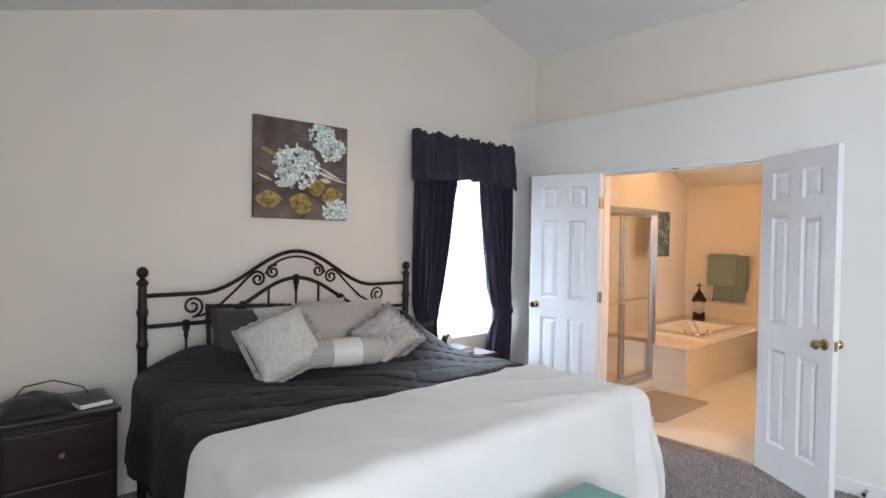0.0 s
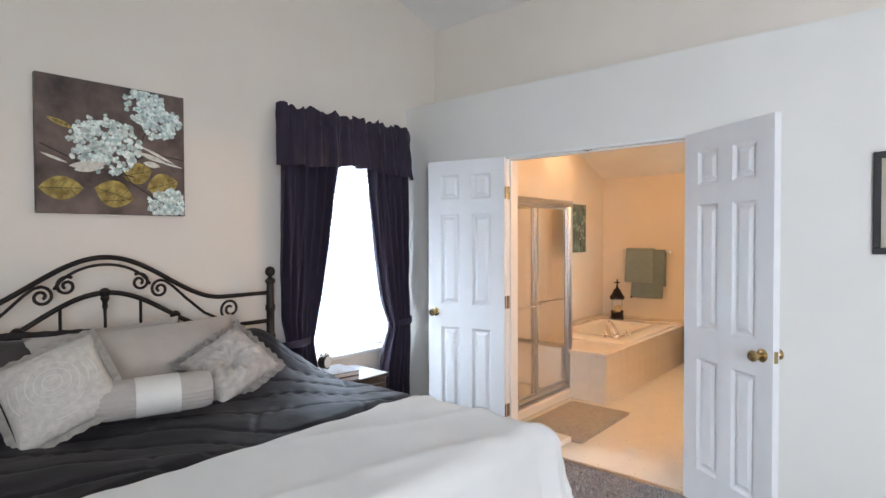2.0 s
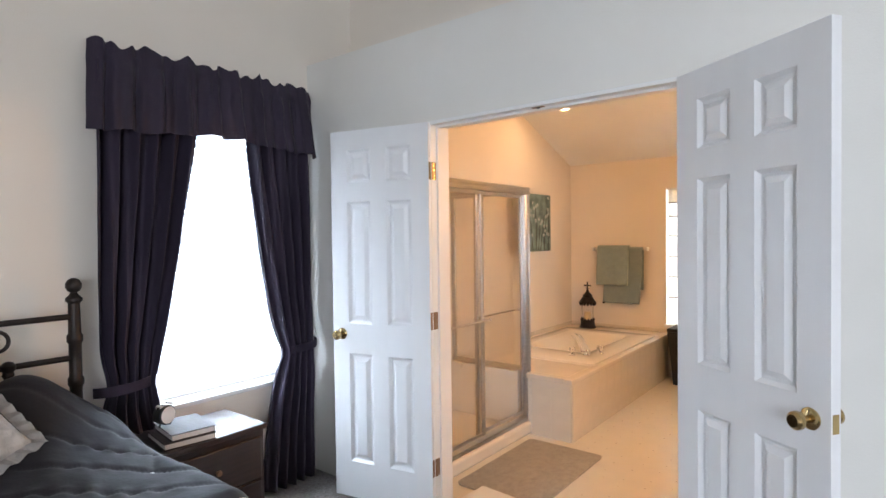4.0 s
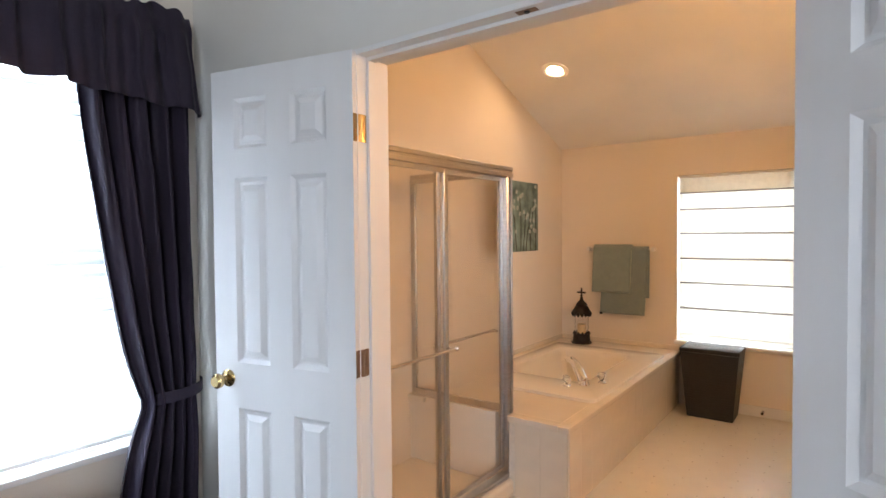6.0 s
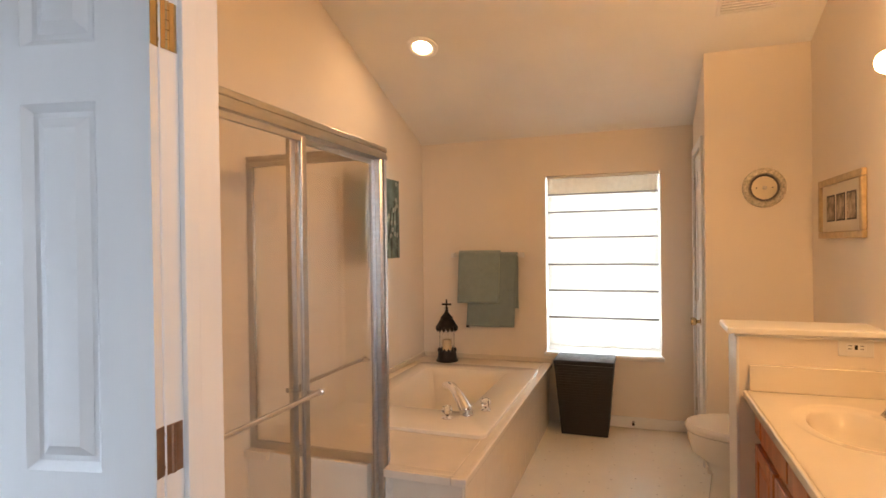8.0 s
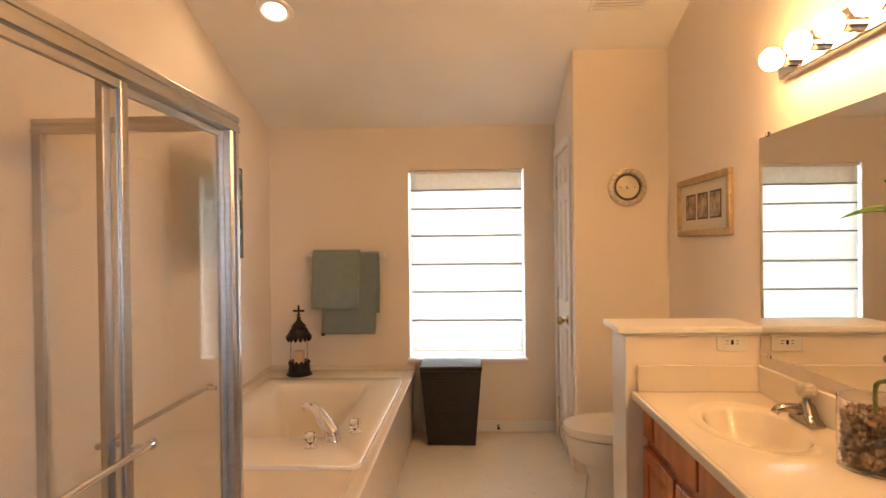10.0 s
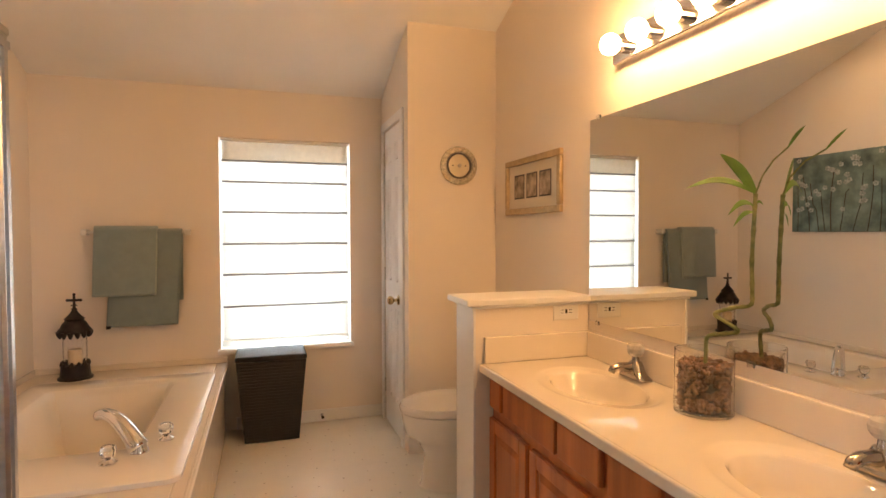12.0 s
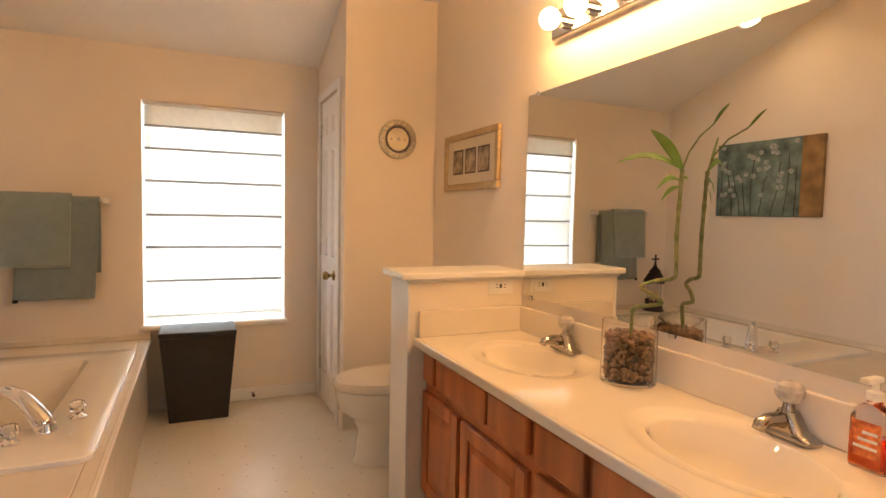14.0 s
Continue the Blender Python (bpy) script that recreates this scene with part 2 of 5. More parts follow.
def lathe(bm, prof, seg=24, at=(0, 0, 0), m=None, caps=True):
    """Turns a profile of (radius, height) about z."""
    m = m or Matrix.Translation(at)
    rings = []
    for r, z in prof:
        rings.append([bm.verts.new(m @ Vector((r * math.cos(2 * math.pi * k / seg), r * math.sin(2 * math.pi * k / seg), z))) for k in range(seg)])
    fs = []
    for q, w in zip(rings, rings[1:]):
        for k in range(seg):
            fs.append(bm.faces.new((q[k], q[(k + 1) % seg], w[(k + 1) % seg], w[k])))
    if caps:
        fs.append(bm.faces.new(rings[0][::-1]))
        fs.append(bm.faces.new(rings[-1]))
    else:
        for k in range(seg):
            fs.append(bm.faces.new((rings[-1][k], rings[-1][(k + 1) % seg], rings[0][(k + 1) % seg], rings[0][k])))
    bmesh.ops.recalc_face_normals(bm, faces=fs)
    return bm


def finish(bm, smooth):
    if smooth:
        for f in bm.faces:
            f.smooth = True
        for e in bm.edges:
            if len(e.link_faces) == 2 and e.calc_face_angle(0) > radians(38):
                e.smooth = False


def part(name, bm, material, parent=None, label="", smooth=False, m=None):
    finish(bm, smooth)
    me = bpy.data.meshes.new(name)
    bm.to_mesh(me)
    bm.free()
    for q in material if isinstance(material, (list, tuple)) else [material]:
        me.materials.append(q)
    ob = new(name, me)
    if parent:
        ob.parent = parent
    if m is not None:
        ob.matrix_basis = m
    return tagged(ob, label)


def thing(name, label, category, m=None, group="", kind=""):
    ob = new(name)
    ob.empty_display_size = 0.05
    if m is not None:
        ob.matrix_basis = m
    return tagged(ob, label, category, group, kind)


def setting(name, bm, material, label, category, smooth=False):
    return tagged(part(name, bm, material, smooth=smooth), label, category, "", "structure")


def sheet(bm, f, nu, nv, thick=0.0):
    """A grid surface from f(u, v), u and v from 0 to 1; with a thickness it is a closed sheet."""
    g = [[bm.verts.new(f(i / nu, j / nv)) for j in range(nv + 1)] for i in range(nu + 1)]
    fs = [bm.faces.new((g[i][j], g[i + 1][j], g[i + 1][j + 1], g[i][j + 1])) for i in range(nu) for j in range(nv)]
    if thick:
        for q in fs:
            q.normal_update()
        for row in g:
            for v in row:
                v.normal_update()
        b = [[bm.verts.new(v.co - thick * v.normal) for v in row] for row in g]
        for i in range(nu):
            for j in range(nv):
                bm.faces.new((b[i][j], b[i][j + 1], b[i + 1][j + 1], b[i + 1][j]))
        rim = [(i, 0) for i in range(nu + 1)] + [(nu, j) for j in range(1, nv + 1)] + [(i, nv) for i in range(nu - 1, -1, -1)] + [(0, j) for j in range(nv - 1, 0, -1)]
        for (i, j), (k, m) in zip(rim, rim[1:] + rim[:1]):
            bm.faces.new((g[k][m], g[i][j], b[i][j], b[k][m]))
    return bm


def wob(x, y, z=0.0, s=1.0):
    return noise.noise(Vector((x * s, y * s, z * s)))


# ---- structure ----
XD, XB = 4.635, 4.76        # wall between the bedroom and the bathroom
YH, YB = 4.30, 4.218        # headboard wall, bathroom's side wall
YM, XW = 1.586, 8.20        # mirror wall, window wall
X0, Y0 = 0.08, -1.9        # the bedroom's other walls
XR, ZR = 4.118, 3.503      # ridge of the vault
XL, ZL = 5.0, 2.52         # back and height of the plant ledge
DY0, DY1, DH = 2.074, 3.322, 2.04  # double doorway


def roof(x):
    return ZR - 0.285 * (XR - x) if x < XR else ZR - 0.29 * (x - XR)


def bath_roof(x):
    return 2.62 - 0.365 * (x - 7.1)


T = 0.06  # how far the walls run up into the ceiling slab
# headboard wall with its window
WX0, WX1, WZ0, WZ1 = 3.50, 4.42, 0.625, 2.12
bm = bmesh.new()
prism(bm, [(X0 - .15, 0), (WX0, 0), (WX0, roof(WX0) + T), (X0 - .15, roof(X0 - .15) + T)], "y", YH, YH + .15)
prism(bm, [(WX1, 0), (XL + .1, 0), (XL + .1, roof(XL + .1) + T), (WX1, roof(WX1) + T)], "y", YH, YH + .15)
prism(bm, [(WX0, 0), (WX1, 0), (WX1, WZ0), (WX0, WZ0)], "y", YH, YH + .15)
prism(bm, [(WX0, WZ1), (WX1, WZ1), (WX1, roof(WX1) + T), (XR, ZR + T), (WX0, roof(WX0) + T)], "y", YH, YH + .15)
setting("wall_north", bm, M_WALL, "cream painted bedroom wall behind the bed", "wall")
# wall with the double doorway and the plant ledge over it
bm = bmesh.new()
box(bm, XD, XB, Y0, DY0, 0, ZL)
box(bm, XD, XB, DY1, YH, 0, ZL)
box(bm, XD, XB, DY0, DY1, DH, ZL)
box(bm, XB, XL, Y0, YH, ZL - .1, ZL)
setting("wall_east", bm, M_DOORWALL, "pale painted wall with a double doorway and a ledge on top", "wall")
bm = prism(bmesh.new(), [(Y0, ZL - .1), (YH, ZL - .1), (YH, 3.5), (Y0, 3.5)], "x", XL, XL + .1)
setting("wall_upper", bm, M_WALL, "cream upper wall set back behind the plant ledge", "wall")
# bedroom's other two walls; one has the window that lights the room
RY0, RY1, RZ0, RZ1 = -1.75, 0.45, 0.75, 2.2
bm = bmesh.new()
box(bm, X0 - .15, X0, Y0, RY0, 0, roof(X0) + T)
box(bm, X0 - .15, X0, RY1, YH, 0, roof(X0) + T)
box(bm, X0 - .15, X0, RY0, RY1, 0, RZ0)
box(bm, X0 - .15, X0, RY0, RY1, RZ1, roof(X0) + T)
setting("wall_west", bm, M_WALL, "cream painted bedroom wall with a wide window", "wall")
bm = prism(bmesh.new(), [(X0 - .15, 0), (XL + .1, 0), (XL + .1, roof(XL + .1) + T), (XR, ZR + T), (X0 - .15, roof(X0 - .15) + T)], "y", Y0 - .12, Y0)
setting("wall_south", bm, M_WALL, "plain cream painted bedroom wall", "wall")
# vaulted ceilings
bm = prism(bmesh.new(), [(X0 - .15, roof(X0 - .15)), (XR, ZR), (XL + .1, roof(XL + .1)), (XL + .1, roof(XL + .1) + .12), (XR, ZR + .12), (X0 - .15, roof(X0 - .15) + .12)], "y", Y0 - .12, YH + .15)
setting("ceiling_bedroom", bm, M_CEIL, "white vaulted bedroom ceiling", "ceiling")
bm = prism(bmesh.new(), [(XL + .1, bath_roof(XL + .1)), (XW + .15, bath_roof(XW + .15)), (XW + .15, bath_roof(XW + .15) + .12), (XL + .1, bath_roof(XL + .1) + .12)], "y", YM - .12, YB + .12)
setting("ceiling_bath", bm, M_CEIL, "white sloping bathroom ceiling", "ceiling")
# bathroom walls
BY0, BY1, BZ0, BZ1 = 2.353, 3.188, 0.535, 1.904
bm = bmesh.new()
box(bm, XW, XW + .15, YM - .12, BY0, 0, bath_roof(XW) + T)
box(bm, XW, XW + .15, BY1, YB + .12, 0, bath_roof(XW) + T)
box(bm, XW, XW + .15, BY0, BY1, 0, BZ0)
box(bm, XW, XW + .15, BY0, BY1, BZ1, bath_roof(XW) + T)
setting("wall_bath_east", bm, M_WALL, "cream bathroom wall with a window over the floor bin", "wall")
bm = prism(bmesh.new(), [(XB, 0), (XW, 0), (XW, bath_roof(XW) + T), (XL + .1, bath_roof(XL + .1) + T), (XL + .1, ZL - .1), (XB, ZL - .1)], "y", YB, YB + .069)
setting("wall_bath_north", bm, M_WALL, "cream bathroom wall beside the tub", "wall")
bm = prism(bmesh.new(), [(XB, 0), (XW, 0), (XW, bath_roof(XW) + T), (XL + .1, bath_roof(XL + .1) + T), (XL + .1, ZL - .1), (XB, ZL - .1)], "y", YM - .12, YM)
setting("wall_bath_south", bm, M_WALL, "cream bathroom wall behind the vanity", "wall")
# closet that juts into the corner, with a doorway in its side
CX, CY = 7.46, 2.13
KX0, KX1, KH = 7.60, 8.105, 1.98
bm = bmesh.new()
prism(bm, [(YM, 0), (CY, 0), (CY, bath_roof(CX) + T - .02), (YM, bath_roof(CX) + T - .02)], "x", CX, CX + .09)
box(bm, CX + .09, KX0, CY - .09, CY, 0, bath_roof(KX0) + .05)
box(bm, KX1, XW, CY - .09, CY, 0, bath_roof(XW) + .05)
prism(bm, [(KX0, KH), (KX1, KH), (KX1, bath_roof(KX1) + .05), (KX0, bath_roof(KX0) + .05)], "y", CY - .09, CY)
setting("wall_closet", bm, M_WALL, "cream closet walls jutting into the bathroom corner", "wall")
# floors
setting("floor_bedroom", B(X0 - .15, XD + .02, Y0 - .12, YH + .1, -.12, 0), M_CARPET, "grey-brown cut-pile carpet", "floor")
setting("floor_bath", B(XD + .02, XW + .1, YM - .1, YB + .06, -.12, .003), M_VINYL, "cream sheet vinyl with faint flecks", "floor")
setting("ground", B(-60, 80, -60, 80, -.4, -.35), mat("mown_lawn", (0.06, 0.10, 0.03), 0.9, var=0.3, scale=2, bump=0.5), "lawn outside the house", "ground")

# skirting boards
bm = box(bmesh.new(), XW - .014, XW, CY, 3.10, .004, .085, .004)
setting("baseboard", bm, M_TRIM, "white painted baseboard under the bathroom window", "baseboard")
bm = box(bmesh.new(), XD - .013, XD, Y0, DY0 - .07, 0.002, .09, .004)
setting("baseboard", bm, M_TRIM, "white painted bedroom baseboard beside the doorway", "baseboard")
bm = box(bmesh.new(), X0, XD - .014, YH - .013, YH, 0.002, .09, .004)
setting("baseboard", bm, M_TRIM, "white painted baseboard behind the bed", "baseboard")

# bright overcast sky beyond the windows
M_SKYCARD = glow("overcast_sky", (0.93, 0.96, 1.0), 1.0)
bm = box(bmesh.new(), 2.9, 5.1, 5.2, 5.22, -.3, 3.4)
setting("backdrop", bm, M_SKYCARD, "bright white overcast sky outside the window", "sky")
bm = box(bmesh.new(), 9.2, 9.22, 1.6, 4.0, -.3, 3.2)
setting("backdrop", bm, M_SKYCARD, "bright white overcast sky outside the window", "sky")
bm = box(bmesh.new(), -.97, -.95, -2.4, 1.6, -.3, 3.2)
setting("backdrop", bm, M_SKYCARD, "bright white overcast sky outside the window", "sky")

# ---- openings ----


def window_unit(name, w, h, m, label, depth=0.15):
    """A sash window in its reveal; local x across, z up, y outwards, origin at the inner sill corner."""
    e = tagged(new(name), label, "window", "", "structure")
    e.matrix_basis = m
    bm = bmesh.new()
    f = 0.045
    for a in ((0, w, 0, f), (0, w, h - f, h), (0, f, f, h - f), (w - f, w, f, h - f), (f, w - f, h / 2 - .02, h / 2 + .02)):
        box(bm, a[0], a[1], depth - .055, depth - .005, a[2], a[3], .004)
    part("window_frame", bm, M_TRIM, e)
    for z0, z1 in ((f, h / 2 - .02), (h / 2 + .02, h - f)):
        g = part("pane", B(f, w - f, depth - .035, depth - .029, z0, z1), M_GLASS, e)
        g.visible_shadow = False
    part("window_sill", box(bmesh.new(), -.02, w + .02, -.03, depth - .056, -.028, -.002, .006), M_TRIM, e, "white painted sill")
    return e


window_unit("window_1", WX1 - WX0, WZ1 - WZ0, pose(WX0, YH, WZ0), "white bedroom sash window behind dark curtains")
window_unit("window_2", BY1 - BY0, BZ1 - BZ0, pose(XW, BY1, BZ0, 0, 0, -90), "white bathroom window behind a roman shade")
window_unit("window_3", RY1 - RY0, RZ1 - RZ0, pose(X0, RY0, RZ0, 0, 0, 90), "wide white bedroom window opposite the doorway")


def venetian(w, h, m, tilt, label, pitch=.0205, deep=.025):
    e = thing("window_blind", label, "blind", m)
    part("headrail", box(bmesh.new(), .006, w - .006, .02, .06, h - .045, h - .004, .003), M_TRIM, e)
    n = int((h - .09) / pitch)
    bm = sheet(bmesh.new(), lambda u, v: Vector((.01 + u * (w - .02), (v - .5) * deep, .12 * deep * math.sin(math.pi * v))), 1, 4, .0012)
    bmesh.ops.rotate(bm, verts=bm.verts, cent=(0, 0, 0), matrix=Matrix.Rotation(radians(tilt), 3, "X"))
    first = part("slat", bm, M_SLAT, e)
    first.location = (0, .045, .04)
    for k in range(1, n):
        o = new("slat", first.data)
        o.parent, o.location = e, (0, .045, .04 + k * pitch)
    part("bottom_rail", box(bmesh.new(), .01, w - .01, .03, .055, .012, .028, .003), M_TRIM, e)
    for x in (.12, w - .12):
        part("cord", tube(bmesh.new(), [(x, .045, .02), (x, .045, h - .04)], .0012, 5), M_WHITEP, e)
    return e


venetian(WX1 - WX0, WZ1 - WZ0, pose(WX0, YH, WZ0), 66, "white venetian blind closed in the bedroom window", .046, .051)
venetian(RY1 - RY0, RZ1 - RZ0, pose(X0, RY0, RZ0, 0, 0, 90), 25, "white venetian blind half open in the wide window")

# door lining of the double doorway
bm = bmesh.new()
J = .018
for y0, y1 in ((DY0, DY0 + J), (DY1 - J, DY1)):
    box(bm, XD - .012, XB + .012, y0, y1, 0.003, DH - J, .002)
box(bm, XD - .012, XB + .012, DY0, DY1, DH - J, DH, .002)
for y0, y1 in ((DY0 + J, DY0 + J + .012), (DY1 - J - .012, DY1 - J)):
    box(bm, XD + .03, XD + .065, y0, y1, 0.003, DH - J - .012, .002)
box(bm, XD + .03, XD + .065, DY0 + J, DY1 - J, DH - J - .012, DH - J, .002)
setting("doorframe", bm, M_TRIM, "white painted lining of the double doorway", "door frame")
bm = bmesh.new()
for y0, y1 in ((DY0 - .055, DY0), (DY1, DY1 + .055)):
    box(bm, XB, XB + .016, y0, y1, .004, DH, .004)
box(bm, XB, XB + .016, DY0 - .055, DY1 + .055, DH, DH + .055, .004)
setting("trim", bm, M_TRIM, "white casing round the doorway on the bathroom side", "trim")
sp_ = thing("door_catch", "small brass ball catch in the door head", "door hardware", pose(XD + .012, 2.70, DH - J - .001))
part("strike_plate", box(bmesh.new(), -.012, .012, -.03, .03, -.0015, 0, .0005, 1), M_OLD, sp_)
part("ball", lathe(bmesh.new(), [(.006, -.006), (.008, -.003), (.008, -.0016)], 12), M_BLACK, sp_)
setting("threshold", box(bmesh.new(), XD - .005, XD + .04, DY0 + J, DY1 - J, .0005, .009, .003), M_NICKEL, "thin metal strip between carpet and vinyl", "threshold")


def frustum(bm, x0, x1, z0, z1, y0, y1, inset):
    """A raised field: outer rectangle at y0, inner rectangle at y1."""
    a = [bm.verts.new(p) for p in ((x0, y0, z0), (x1, y0, z0), (x1, y0, z1), (x0, y0, z1))]
    i = inset
    b = [bm.verts.new(p) for p in ((x0 + i, y1, z0 + i), (x1 - i, y1, z0 + i), (x1 - i, y1, z1 - i), (x0 + i, y1, z1 - i))]
    fs = [bm.faces.new((a[k], a[(k + 1) % 4], b[(k + 1) % 4], b[k])) for k in range(4)]
    fs.append(bm.faces.new(b))
    return fs


def six_panel(e, w, h, t=.035):
    """A moulded six-panel leaf; local x from the hinge, z up, y through its thickness."""
    st, mid = .105, .10
    cols = ((st, (w - mid) / 2), ((w + mid) / 2, w - st))
    rows = ((.20, .80), (.965, 1.63), (1.735, h - .105))
    core, d = t / 2 - .014, t / 2
    bm = B(0, w, -core, core, 0, h)
    xs = [(0, cols[0][0]), (cols[0][1], cols[1][0]), (cols[1][1], w)]
    for s in (-1, 1):
        lo, hi = sorted((s * core, s * d))
        for x0, x1 in xs:
            box(bm, x0, x1, lo, hi, 0, h)
        for x0, x1 in cols:
            zs = [0] + [z for r in rows for z in r] + [h]
            for z0, z1 in zip(zs[::2], zs[1::2]):
                box(bm, x0, x1, lo, hi, z0, z1)
            for z0, z1 in rows:
                # sloped moulding round the panel
                o = [(x0, z0), (x1, z0), (x1, z1), (x0, z1)]
                i = .014
                q = [(x0 + i, z0 + i), (x1 - i, z0 + i), (x1 - i, z1 - i), (x0 + i, z1 - i)]
                va = [bm.verts.new((x, s * (d - .0008), z)) for x, z in o]
                vb = [bm.verts.new((x, s * (core + .0006), z)) for x, z in q]
                for k in range(4):
                    bm.faces.new((va[k], va[(k + 1) % 4], vb[(k + 1) % 4], vb[k]))
    bmesh.ops.recalc_face_normals(bm, faces=bm.faces)
    part("leaf", bm, M_DOOR, e)
    for s in (-1, 1):
        for x0, x1 in cols:
            for z0, z1 in rows:
                bm = bmesh.new()
                frustum(bm, x0 + .024, x1 - .024, z0 + .024, z1 - .024, s * (core + .0008), s * (d - .002), .02)
                bmesh.ops.recalc_face_normals(bm, faces=bm.faces)
                part("panel", bm, M_DOOR, e)


def knob(e, x, z, s, t, metal, label):
    m = Matrix.Translation((x, s * t / 2, z)) @ Matrix.Rotation(radians(-90 * s), 4, "X")
    bm = bmesh.new()
    lathe(bm, [(.0, 0), (.031, 0), (.032, .004), (.026, .009), (.011, .012), (.010, .030), (.020, .036), (.027, .048), (.026, .060), (.018, .068), (.0, .070)][1:-1], 20, m=m)
    part("knob", bm, metal, e, label, smooth=True)


def hinge(e, z, t, metal, jamb):
    """A butt hinge: one plate on the leaf's edge, one on the lining, the barrel between."""
    bm = box(bmesh.new(), -.0018, -.0002, -t / 2 + .001, t / 2 - .001, z - .045, z + .045, .0006, 1)
    for k in range(5):
        lathe(bm, [(.0062, z - .045 + k * .018), (.0062, z - .045 + k * .018 + .0165)], 10, at=(-.006, -t / 2 - .004, 0))
    for dz, dy in ((-.03, -.006), (0, .006), (.03, -.006)):
        lathe(bm, [(.0042, 0), (.003, .0012)], 8, m=Matrix.Translation((-.0018, dy, z + dz)) @ Matrix.Rotation(radians(-90), 4, "Y"))
    h = part("hinge", bm, metal, e, "brass butt hinge")
    if jamb:
        x0, x1, y = jamb
        bm = box(bmesh.new(), x0, x1, y - .0016, y - .0002, z - .031, z + .059, .0006, 1)
        for dz, dx in ((-.016, .4), (.014, .6), (.044, .4)):
            lathe(bm, [(.0042, 0), (.003, .0012)], 8, m=Matrix.Translation((x0 + (x1 - x0) * dx, y - .0016, z + dz)) @ Matrix.Rotation(radians(90), 4, "X"))
        part("jamb_plate", bm, metal, h, m=e.matrix_basis.inverted())


def door_leaf(name, m, w, h, label, metals, knob_x, latch=True, sides=(-1, 1), jamb=None, knob_z=.905):
    e = tagged(new(name), label, "door", "", "structure")
    e.matrix_basis = m
    six_panel(e, w, h)
    for s in sides:
        knob(e, knob_x, knob_z, s, .035, M_BRASS, "polished brass door knob")
    if latch:
        part("latch_plate", box(bmesh.new(), w - .0004, w + .0012, -.0115, .0115, knob_z - .027, knob_z + .027, .0004, 1), M_BRASS, e)
    for z, metal in zip((1.772, 1.0, .236), metals):
        hinge(e, z, .035, metal, jamb)
    return e


# both leaves stand open into the bedroom
ang = math.degrees(math.atan2(3.924 - 3.307, 4.483 - 4.618))
door_leaf("door_1", pose(4.618, 3.307, .014, 0, 0, ang), .61, 2.018, "white six-panel door leaf folded back by the window", (M_BRASS, M_OLD, M_OLD), .55, jamb=(XD - .010, XD + .027, DY1 - J))
ang = math.degrees(math.atan2(1.585 - 2.088, 4.262 - 4.622))
d2 = door_leaf("door_2", pose(4.622, 2.088, .014, 0, 0, ang), .61, 2.018, "white six-panel door leaf standing open", (), .55)
# closet door in the bathroom corner
door_leaf("door_3", pose(KX1 - .012, CY - .02, .012, 0, 0, 180), KX1 - KX0 - .024, KH - .03, "white closed closet door with a brass knob", (M_NICKEL, M_NICKEL, M_NICKEL), .38, sides=(-1,), knob_z=.86)
bm = bmesh.new()
for x0, x1 in ((KX0 - .05, KX0 + .006), (KX1 - .006, KX1 + .05)):
    box(bm, x0, x1, CY, CY + .015, .004, KH - .01, .004)
box(bm, KX0 - .05, KX1 + .05, CY, CY + .015, KH - .01, KH + .045, .004)
setting("trim", bm, M_TRIM, "white casing round the closet door", "trim")

# ---- bed ----
BX, BYH = 2.366, 4.155
bed = thing("bed", "king bed with a scrolled black iron headboard", "bed", pose(BX, BYH, 0))
HX = .920
for s in (-1, 1):
    bm = bmesh.new()
    lathe(bm, [(.022, .003), (.022, .50), (.024, .52), (.024, .84), (.030, .85), (.030, .875), (.024, .885), (.024, 1.02), (.030, 1.03), (.030, 1.055), (.024, 1.065), (.022, 1.19), (.031, 1.20), (.031, 1.212), (.018, 1.225), (.012, 1.235), (.024, 1.243), (.030, 1.258), (.030, 1.272), (.022, 1.288), (.008, 1.296)], 16)
    part("bed_post", bm, M_IRON, bed, smooth=True, m=pose(s * HX, 0, 0))


def arch(x, base, rise, half):
    a = min(1.0, abs(x) / half)
    return base + rise * math.cos(a * math.pi / 2) ** 2


top = [(-HX + 2 * HX * k / 64, 0, arch(-HX + 2 * HX * k / 64, 1.135, .245, .61)) for k in range(65)]
part("top_rail", tube(bmesh.new(), top, .0125, 10), M_IRON, bed, smooth=True)
low = [(-HX + 2 * HX * k / 64, 0, arch(-HX + 2 * HX * k / 64, .962, .243, .60)) for k in range(65)]
part("lower_rail", tube(bmesh.new(), low, .0125, 10), M_IRON, bed, smooth=True)
for x, cast in ((-.69, 1), (-.355, 1), (-.19, 0), (0, 1), (.165, 0), (.34, 1), (.69, 1)):
    z = arch(x, .962, .243, .60)
    part("spindle", tube(bmesh.new(), [(x, 0, .42), (x, 0, z)], .0075, 8), M_IRON, bed, smooth=True)
    if cast:
        bm = lathe(bmesh.new(), [(.008, z - .085), (.014, z - .07), (.011, z - .05), (.021, z - .03), (.018, z - .018), (.027, z - .004), (.027, z + .008), (.016, z + .02), (.006, z + .024)], 12, at=(x, 0, 0))
        part("collar", bm, M_IRON, bed, "cast leaf-like collar", smooth=True)


